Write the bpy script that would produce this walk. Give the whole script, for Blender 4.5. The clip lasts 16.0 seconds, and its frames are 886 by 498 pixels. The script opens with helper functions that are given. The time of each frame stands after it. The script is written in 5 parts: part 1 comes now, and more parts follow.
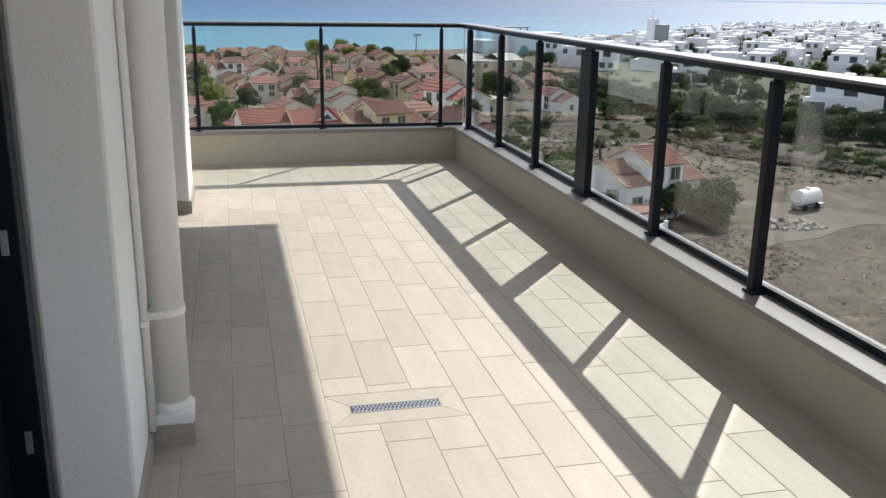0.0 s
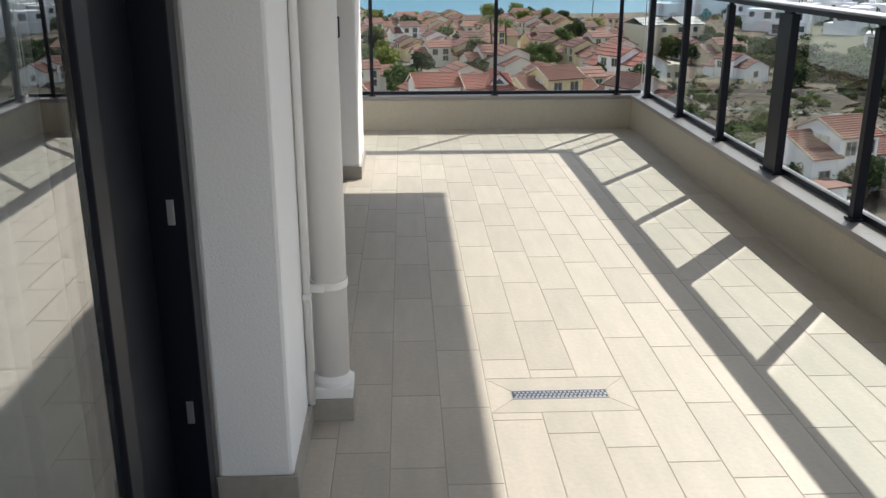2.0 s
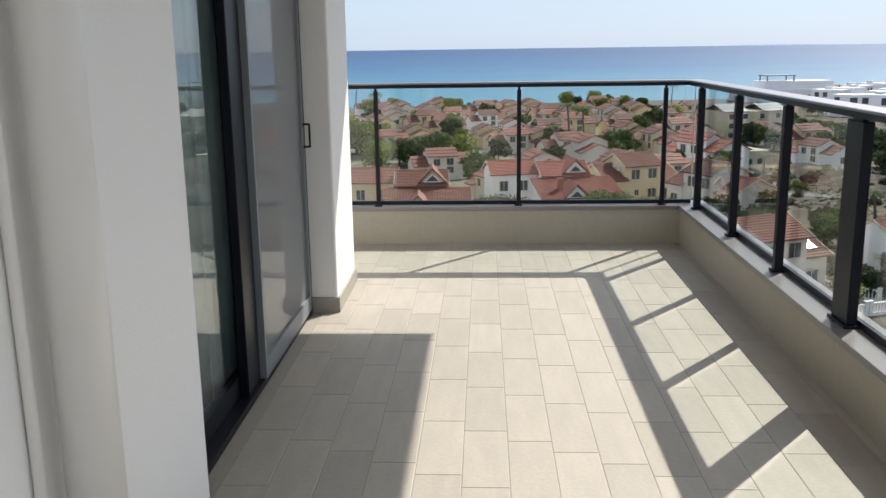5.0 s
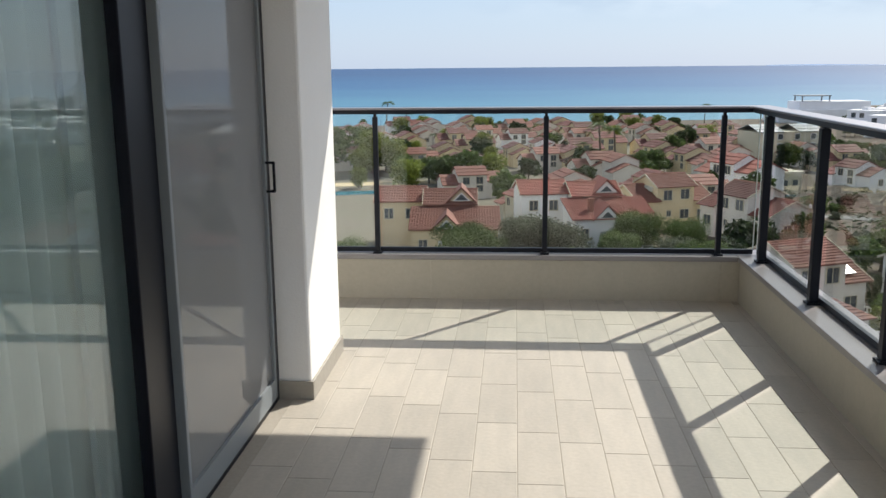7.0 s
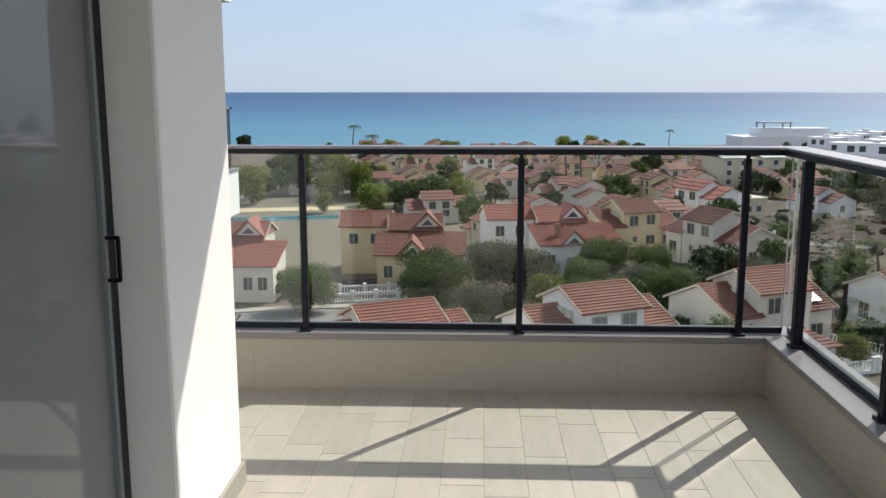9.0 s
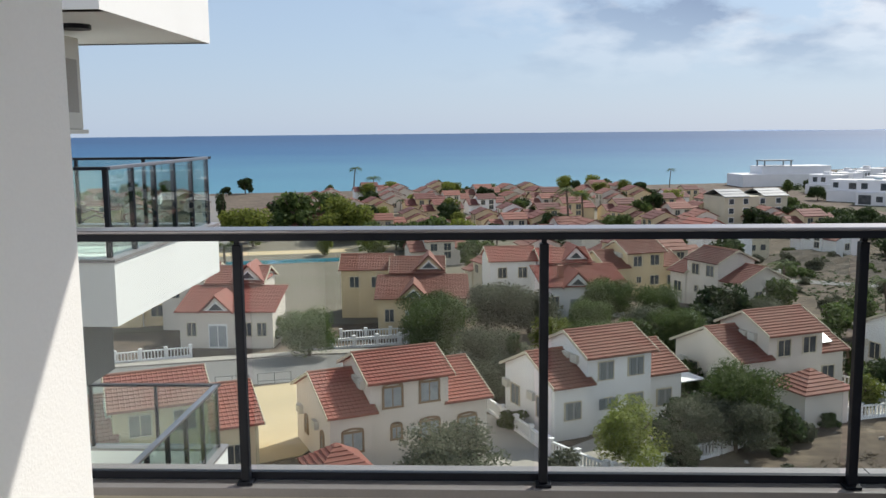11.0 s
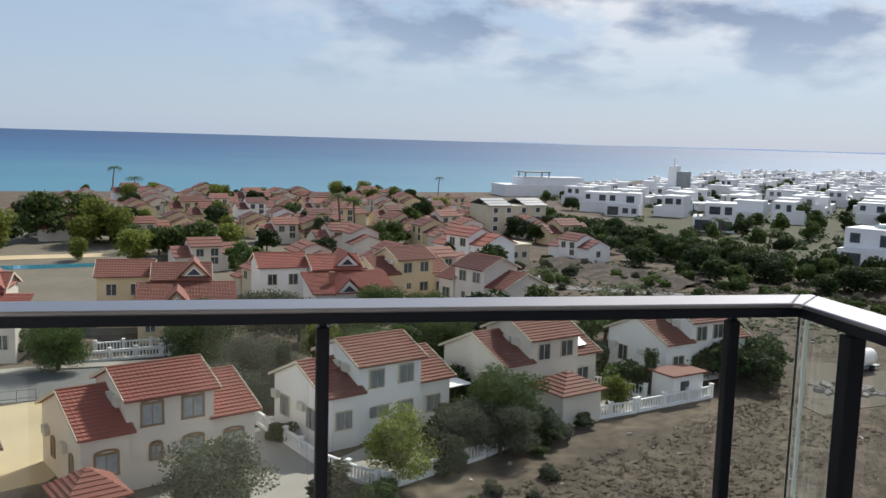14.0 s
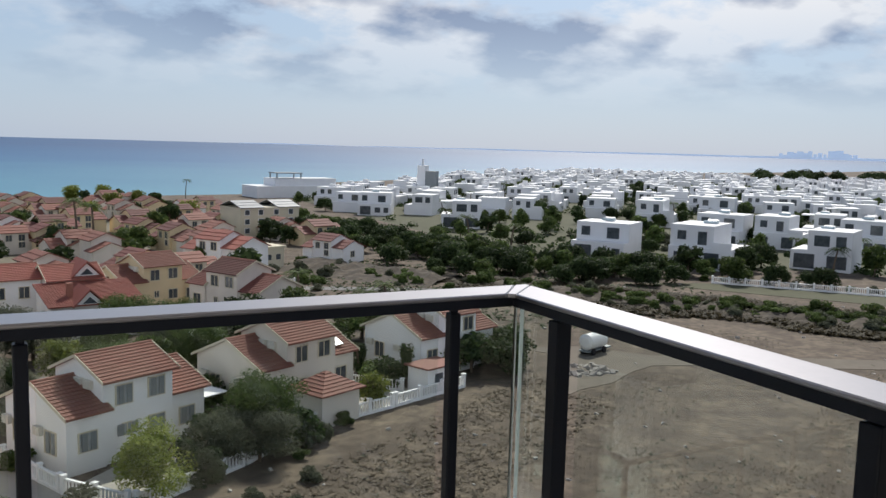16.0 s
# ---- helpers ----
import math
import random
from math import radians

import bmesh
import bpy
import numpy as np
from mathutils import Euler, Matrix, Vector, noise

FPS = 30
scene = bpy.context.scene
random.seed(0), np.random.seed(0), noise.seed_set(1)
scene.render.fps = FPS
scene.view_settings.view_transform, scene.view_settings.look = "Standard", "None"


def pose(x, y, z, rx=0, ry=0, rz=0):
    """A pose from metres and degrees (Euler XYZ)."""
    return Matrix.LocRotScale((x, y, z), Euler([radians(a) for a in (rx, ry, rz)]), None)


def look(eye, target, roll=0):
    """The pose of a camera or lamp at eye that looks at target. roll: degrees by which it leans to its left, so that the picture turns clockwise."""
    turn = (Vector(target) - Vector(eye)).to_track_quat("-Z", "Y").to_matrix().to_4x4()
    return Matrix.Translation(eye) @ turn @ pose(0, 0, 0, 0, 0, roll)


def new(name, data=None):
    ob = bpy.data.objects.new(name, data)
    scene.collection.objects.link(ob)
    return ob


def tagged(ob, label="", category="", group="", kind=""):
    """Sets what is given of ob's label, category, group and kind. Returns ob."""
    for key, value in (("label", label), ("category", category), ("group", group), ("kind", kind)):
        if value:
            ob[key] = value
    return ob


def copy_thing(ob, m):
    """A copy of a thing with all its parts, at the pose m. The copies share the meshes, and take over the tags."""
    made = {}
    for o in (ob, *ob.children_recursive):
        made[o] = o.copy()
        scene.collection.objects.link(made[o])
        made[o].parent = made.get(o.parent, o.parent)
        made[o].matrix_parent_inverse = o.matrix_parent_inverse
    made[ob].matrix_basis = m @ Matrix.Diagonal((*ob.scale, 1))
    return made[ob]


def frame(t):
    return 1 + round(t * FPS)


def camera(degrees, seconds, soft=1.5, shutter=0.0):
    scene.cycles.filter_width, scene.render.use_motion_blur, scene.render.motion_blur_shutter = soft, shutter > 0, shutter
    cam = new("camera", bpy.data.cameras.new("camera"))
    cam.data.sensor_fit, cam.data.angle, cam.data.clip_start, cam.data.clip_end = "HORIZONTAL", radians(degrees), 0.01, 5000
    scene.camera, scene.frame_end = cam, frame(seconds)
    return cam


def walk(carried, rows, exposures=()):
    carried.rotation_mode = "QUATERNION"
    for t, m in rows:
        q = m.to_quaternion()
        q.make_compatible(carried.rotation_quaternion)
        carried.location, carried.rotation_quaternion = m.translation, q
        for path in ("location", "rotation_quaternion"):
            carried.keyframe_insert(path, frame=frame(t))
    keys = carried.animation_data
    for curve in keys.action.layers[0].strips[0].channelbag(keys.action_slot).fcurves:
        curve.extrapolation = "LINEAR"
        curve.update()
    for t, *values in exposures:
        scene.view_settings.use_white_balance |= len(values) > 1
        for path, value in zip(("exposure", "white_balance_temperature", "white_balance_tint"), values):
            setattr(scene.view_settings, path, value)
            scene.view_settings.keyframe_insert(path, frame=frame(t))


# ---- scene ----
cam = camera(52.7, 16.0)
PATH = [
    (0, (-1.985, -7.893, 1.463), (-1.535, -6.024, 0.912), 0.9),
    (0.5, (-1.988, -7.896, 1.464), (-1.67, -6.003, 0.903), 0.6),
    (1, (-1.985, -7.888, 1.464), (-1.761, -5.984, 0.895), 0.6),
    (1.5, (-1.973, -7.815, 1.459), (-1.832, -5.908, 0.874), 0.7),
    (2, (-1.968, -7.707, 1.452), (-1.886, -5.809, 0.825), -0.0),
    (2.5, (-1.959, -7.586, 1.457), (-1.881, -5.689, 0.827), -0.8),
    (3, (-1.839, -7.444, 1.458), (-1.792, -5.529, 0.883), -1.2),
    (3.5, (-1.678, -7.273, 1.468), (-1.644, -5.35, 0.922), -0.8),
    (4, (-1.604, -7.078, 1.461), (-1.58, -5.144, 0.952), -0.8),
    (4.5, (-1.543, -6.846, 1.482), (-1.55, -4.901, 1.017), -1.1),
    (5, (-1.445, -6.618, 1.471), (-1.537, -4.67, 1.027), -0.8),
    (7.5, (-1.378, -5.206, 1.466), (-1.536, -3.25, 1.078), -0.5),
    (8, (-1.384, -4.906, 1.485), (-1.494, -2.944, 1.113), -1.3),
    (8.5, (-1.38, -4.548, 1.481), (-1.492, -2.586, 1.106), -0.7),
    (9, (-1.379, -4.238, 1.476), (-1.462, -2.271, 1.122), -0.0),
    (9.2, (-1.399, -4.097, 1.495), (-1.472, -2.127, 1.156), 0.1),
    (11.3, (-1.394, -2.763, 1.555), (-1.493, -0.78, 1.309), -0.9),
    (11.5, (-1.379, -2.611, 1.577), (-1.498, -0.628, 1.345), -0.8),
    (12, (-1.375, -2.359, 1.598), (-1.491, -0.375, 1.374), 0.2),
    (12.5, (-1.409, -2.071, 1.6), (-1.425, -0.086, 1.354), 0.2),
    (13, (-1.394, -1.969, 1.601), (-1.259, 0.01, 1.351), 1.0),
    (13.5, (-1.364, -2.026, 1.605), (-1.077, -0.061, 1.361), 1.9),
    (14, (-1.35, -2.045, 1.604), (-0.932, -0.106, 1.355), 1.7),
    (14.5, (-1.329, -2.05, 1.605), (-0.777, -0.144, 1.359), 1.4),
    (15, (-1.308, -2.059, 1.607), (-0.621, -0.196, 1.366), 1.3),
    (15.5, (-1.285, -2.055, 1.606), (-0.475, -0.241, 1.371), 1.4),
    (16, (-1.267, -2.053, 1.602), (-0.338, -0.297, 1.37), 1.6),
]
walk(cam, [(t, look(eye, target, roll)) for t, eye, target, roll in PATH],
     exposures=[(0, 0.38), (3, 0.48), (5, 0.43), (9, 0.25), (11.3, 0.12), (16, -0.04)])

# ---- sky, sun ----
SUN_TO = Vector((0.688, 0.83, 1.0)).normalized()
world = bpy.data.worlds.new("world")
scene.world = world
world.use_nodes = True
wn, wl = world.node_tree.nodes, world.node_tree.links
bg = wn["Background"]
sky = wn.new("ShaderNodeTexSky")
sky.sky_type = "NISHITA"
sky.sun_disc = False
sky.sun_elevation = math.asin(SUN_TO.z)
sky.sun_rotation = math.atan2(SUN_TO.x, SUN_TO.y)
sky.air_density, sky.dust_density, sky.ozone_density = 1.0, 0.4, 2.0
tc = wn.new("ShaderNodeTexCoord")
sep = wn.new("ShaderNodeSeparateXYZ")
wl.new(tc.outputs["Generated"], sep.inputs[0])


def wmath(op, a, b=None, clamp=False):
    n = wn.new("ShaderNodeMath")
    n.operation, n.use_clamp = op, clamp
    for i, v in enumerate((a, b)):
        if v is None:
            continue
        if isinstance(v, (int, float)):
            n.inputs[i].default_value = v
        else:
            wl.new(v, n.inputs[i])
    return n.outputs[0]


# a cloud layer on a flat ceiling: direction divided by its height
zc = wmath("ADD", wmath("MAXIMUM", sep.outputs[2], 0.0), 0.34)
cmb = wn.new("ShaderNodeCombineXYZ")
wl.new(wmath("DIVIDE", sep.outputs[0], zc), cmb.inputs[0])
wl.new(wmath("DIVIDE", sep.outputs[1], zc), cmb.inputs[1])
cn = wn.new("ShaderNodeTexNoise")
cn.inputs["Scale"].default_value, cn.inputs["Detail"].default_value, cn.inputs["Roughness"].default_value = 2.4, 9, 0.58
wl.new(cmb.outputs[0], cn.inputs["Vector"])
cr = wn.new("ShaderNodeValToRGB")
cr.color_ramp.elements[0].position, cr.color_ramp.elements[1].position = 0.42, 0.52
wl.new(cn.outputs["Fac"], cr.inputs[0])
# more cloud to the right, where the sun stands; inland it is added, unseen; above the haze, thinner overhead
side = wmath("MAXIMUM", wmath("MULTIPLY", wmath("ADD", sep.outputs[0], 0.12), 2.6, True), wmath("MULTIPLY", wmath("SUBTRACT", -0.1, sep.outputs[1]), 3.0, True))
high = wmath("MULTIPLY", wmath("SUBTRACT", sep.outputs[2], 0.04), 9.0, True)
over = wmath("SUBTRACT", 1.0, wmath("MULTIPLY", wmath("SUBTRACT", sep.outputs[2], 0.45), 1.6, True))
cover = wmath("MULTIPLY", wmath("MULTIPLY", wmath("MULTIPLY", cr.outputs["Color"], side), high), over)
cn2 = wn.new("ShaderNodeTexNoise")
cn2.inputs["Scale"].default_value, cn2.inputs["Detail"].default_value = 3.6, 6
wl.new(cmb.outputs[0], cn2.inputs["Vector"])
shade = wn.new("ShaderNodeValToRGB")
shade.color_ramp.elements[0].position, shade.color_ramp.elements[1].position = 0.42, 0.57
shade.color_ramp.elements[0].color = (2.2, 3.0, 4.7, 1)
shade.color_ramp.elements[1].color = (8.4, 8.7, 9.3, 1)
wl.new(cn2.outputs["Fac"], shade.inputs[0])
# pale haze veil near the horizon
veil = wn.new("ShaderNodeMix")
veil.data_type = "RGBA"
veil.inputs["B"].default_value = (4.8, 6.1, 8.2, 1)
wl.new(wmath("MULTIPLY", wmath("SUBTRACT", 1.0, wmath("MULTIPLY", sep.outputs[2], 1.2), True), 0.78), veil.inputs["Factor"])
wl.new(sky.outputs[0], veil.inputs["A"])
cmix = wn.new("ShaderNodeMix")
cmix.data_type = "RGBA"
wl.new(cover, cmix.inputs["Factor"])
wl.new(veil.outputs["Result"], cmix.inputs["A"])
wl.new(shade.outputs["Color"], cmix.inputs["B"])
# the bright veil of thin cloud round the sun
dot = wn.new("ShaderNodeVectorMath")
dot.operation = "DOT_PRODUCT"
dot.inputs[1].default_value = SUN_TO
wl.new(tc.outputs["Generated"], dot.inputs[0])
glow = wmath("MULTIPLY", wmath("POWER", wmath("MAXIMUM", dot.outputs["Value"], 0.0), 14.0), 15.0)
gadd = wn.new("ShaderNodeMix")
gadd.data_type, gadd.blend_type, gadd.clamp_factor = "RGBA", "ADD", False
wl.new(glow, gadd.inputs["Factor"])
gadd.inputs["B"].default_value = (1.0, 0.98, 0.94, 1)
wl.new(cmix.outputs["Result"], gadd.inputs["A"])
# unseen clouds away from the sun, whitened as added fill for shaded walls
cloud_fill = wmath("MULTIPLY", wmath("MULTIPLY", wmath("MAXIMUM", wmath("MULTIPLY", dot.outputs["Value"], -1.0), 0.0), cover), 24.0)
front = wn.new("ShaderNodeMix")
front.data_type, front.blend_type, front.clamp_factor = "RGBA", "ADD", False
wl.new(cloud_fill, front.inputs["Factor"])
front.inputs["B"].default_value = (1.0, 0.97, 0.93, 1)
wl.new(gadd.outputs["Result"], front.inputs["A"])
wl.new(front.outputs["Result"], bg.inputs["Color"])
bg.inputs["Strength"].default_value = 0.09

sun = new("sun", bpy.data.lights.new("sun", "SUN"))
sun.data.energy, sun.data.angle, sun.data.color = 4.3, radians(0.53), (1.0, 0.95, 0.87)
sun.matrix_world = look(SUN_TO * 50, (0, 0, 0))


# ---- materials ----
def material(name, color, rough=0.6, metal=0.0, grain=0.0, scale=20.0, stain=0.0, stain_scale=1.5, bump=0.0, bump_scale=None,
             vary=0.0, tint=None, streak=None, spec=0.5):
    m = bpy.data.materials.new(name)
    m.use_nodes = True
    nt = m.node_tree
    b = nt.nodes["Principled BSDF"]
    b.inputs["Roughness"].default_value, b.inputs["Metallic"].default_value = rough, metal
    b.inputs["Specular IOR Level"].default_value = spec
    b.inputs["Base Color"].default_value = (*color, 1)
    geo = nt.nodes.new("ShaderNodeNewGeometry")
    out = None

    def noise_of(s, detail=5, stretch=None):
        n = nt.nodes.new("ShaderNodeTexNoise")
        n.inputs["Scale"].default_value, n.inputs["Detail"].default_value = s, detail
        if stretch:
            mp = nt.nodes.new("ShaderNodeMapping")
            mp.inputs["Scale"].default_value = stretch
            nt.links.new(geo.outputs["Position"], mp.inputs[0])
            nt.links.new(mp.outputs[0], n.inputs["Vector"])
        else:
            nt.links.new(geo.outputs["Position"], n.inputs["Vector"])
        return n.outputs["Fac"]

    def layer(prev, fac, amount, to):
        mr = nt.nodes.new("ShaderNodeMapRange")
        mr.inputs["From Min"].default_value, mr.inputs["From Max"].default_value = 0.35, 0.68
        mr.inputs["To Max"].default_value = amount
        nt.links.new(fac, mr.inputs["Value"])
        mx = nt.nodes.new("ShaderNodeMix")
        mx.data_type = "RGBA"
        nt.links.new(mr.outputs[0], mx.inputs["Factor"])
        if prev is None:
            mx.inputs["A"].default_value = (*color, 1)
        else:
            nt.links.new(prev, mx.inputs["A"])
        mx.inputs["B"].default_value = (*to, 1)
        return mx.outputs["Result"]

    dark = tint or tuple(c * 0.55 for c in color)
    if stain:
        out = layer(out, noise_of(stain_scale, 6, streak), stain, dark)
    if grain:
        out = layer(out, noise_of(scale, 4), grain, tuple(c * 0.7 for c in color))
    if vary:
        oi = nt.nodes.new("ShaderNodeObjectInfo")
        hs = nt.nodes.new("ShaderNodeHueSaturation")
        mr = nt.nodes.new("ShaderNodeMapRange")
        mr.inputs["To Min"].default_value, mr.inputs["To Max"].default_value = 1 - vary, 1 + vary
        nt.links.new(oi.outputs["Random"], mr.inputs["Value"])
        nt.links.new(mr.outputs[0], hs.inputs["Value"])
        if out is None:
            hs.inputs["Color"].default_value = (*color, 1)
        else:
            nt.links.new(out, hs.inputs["Color"])
        out = hs.outputs[0]
    if out is not None:
        nt.links.new(out, b.inputs["Base Color"])
    if bump:
        bp = nt.nodes.new("ShaderNodeBump")
        bp.inputs["Strength"].default_value, bp.inputs["Distance"].default_value = bump, 0.02
        nt.links.new(noise_of(bump_scale or scale, 6), bp.inputs["Height"])
        nt.links.new(bp.outputs[0], b.inputs["Normal"])
    return m


def leaf_material(name, dark, light):
    m = bpy.data.materials.new(name)
    m.use_nodes = True
    nt = m.node_tree
    b = nt.nodes["Principled BSDF"]
    b.inputs["Roughness"].default_value, b.inputs["Specular IOR Level"].default_value = 0.65, 0.15
    geo, oi = nt.nodes.new("ShaderNodeNewGeometry"), nt.nodes.new("ShaderNodeObjectInfo")
    mx = nt.nodes.new("ShaderNodeMix")
    mx.data_type = "RGBA"
    mx.inputs["A"].default_value, mx.inputs["B"].default_value = (*dark, 1), (*light, 1)
    nt.links.new(geo.outputs["Random Per Island"], mx.inputs["Factor"])
    hs = nt.nodes.new("ShaderNodeHueSaturation")
    mr = nt.nodes.new("ShaderNodeMapRange")
    mr.inputs["To Min"].default_value, mr.inputs["To Max"].default_value = 0.75, 1.3
    nt.links.new(oi.outputs["Random"], mr.inputs["Value"])
    nt.links.new(mr.outputs[0], hs.inputs["Value"])
    nt.links.new(mx.outputs["Result"], hs.inputs["Color"])
    nt.links.new(hs.outputs[0], b.inputs["Base Color"])
    tl, ms2 = nt.nodes.new("ShaderNodeBsdfTranslucent"), nt.nodes.new("ShaderNodeMixShader")
    ms2.inputs[0].default_value = 0.42
    nt.links.new(hs.outputs[0], tl.inputs[0])
    nt.links.new(b.outputs[0], ms2.inputs[1])
    nt.links.new(tl.outputs[0], ms2.inputs[2])
    nt.links.new(ms2.outputs[0], nt.nodes["Material Output"].inputs[0])
    return m


def glass_material(name, tint, rough=0.0, low=0.035, high=0.75, body=None, share=0.0):
    """A see-through sheet: tinted clear, glossier at a glancing angle; body: colour of a share that is opaque mesh."""
    m = bpy.data.materials.new(name)
    m.use_nodes = True
    nt = m.node_tree
    pb = nt.nodes["Principled BSDF"]
    tr, gl, lw, mx = (nt.nodes.new(k) for k in ("ShaderNodeBsdfTransparent", "ShaderNodeBsdfGlossy", "ShaderNodeLayerWeight", "ShaderNodeMixShader"))
    tr.inputs[0].default_value = (*tint, 1)
    gl.inputs["Roughness"].default_value = rough
    lw.inputs["Blend"].default_value = 0.5
    pw, ml = nt.nodes.new("ShaderNodeMath"), nt.nodes.new("ShaderNodeMath")
    pw.operation, ml.operation = "POWER", "MULTIPLY_ADD"
    pw.inputs[1].default_value = 4.5
    ml.inputs[1].default_value, ml.inputs[2].default_value = high, low
    nt.links.new(lw.outputs["Facing"], pw.inputs[0])
    nt.links.new(pw.outputs[0], ml.inputs[0])
    nt.links.new(ml.outputs[0], mx.inputs[0])
    clear = tr.outputs[0]
    if body:
        pb.inputs["Base Color"].default_value = (*body, 1)
        pb.inputs["Roughness"].default_value = 0.5
        m2 = nt.nodes.new("ShaderNodeMixShader")
        m2.inputs[0].default_value = share
        nt.links.new(clear, m2.inputs[1])
        nt.links.new(pb.outputs[0], m2.inputs[2])
        clear = m2.outputs[0]
    else:
        nt.nodes.remove(pb)
    nt.links.new(clear, mx.inputs[1])
    nt.links.new(gl.outputs[0], mx.inputs[2])
    nt.links.new(mx.outputs[0], nt.nodes["Material Output"].inputs[0])
    return m


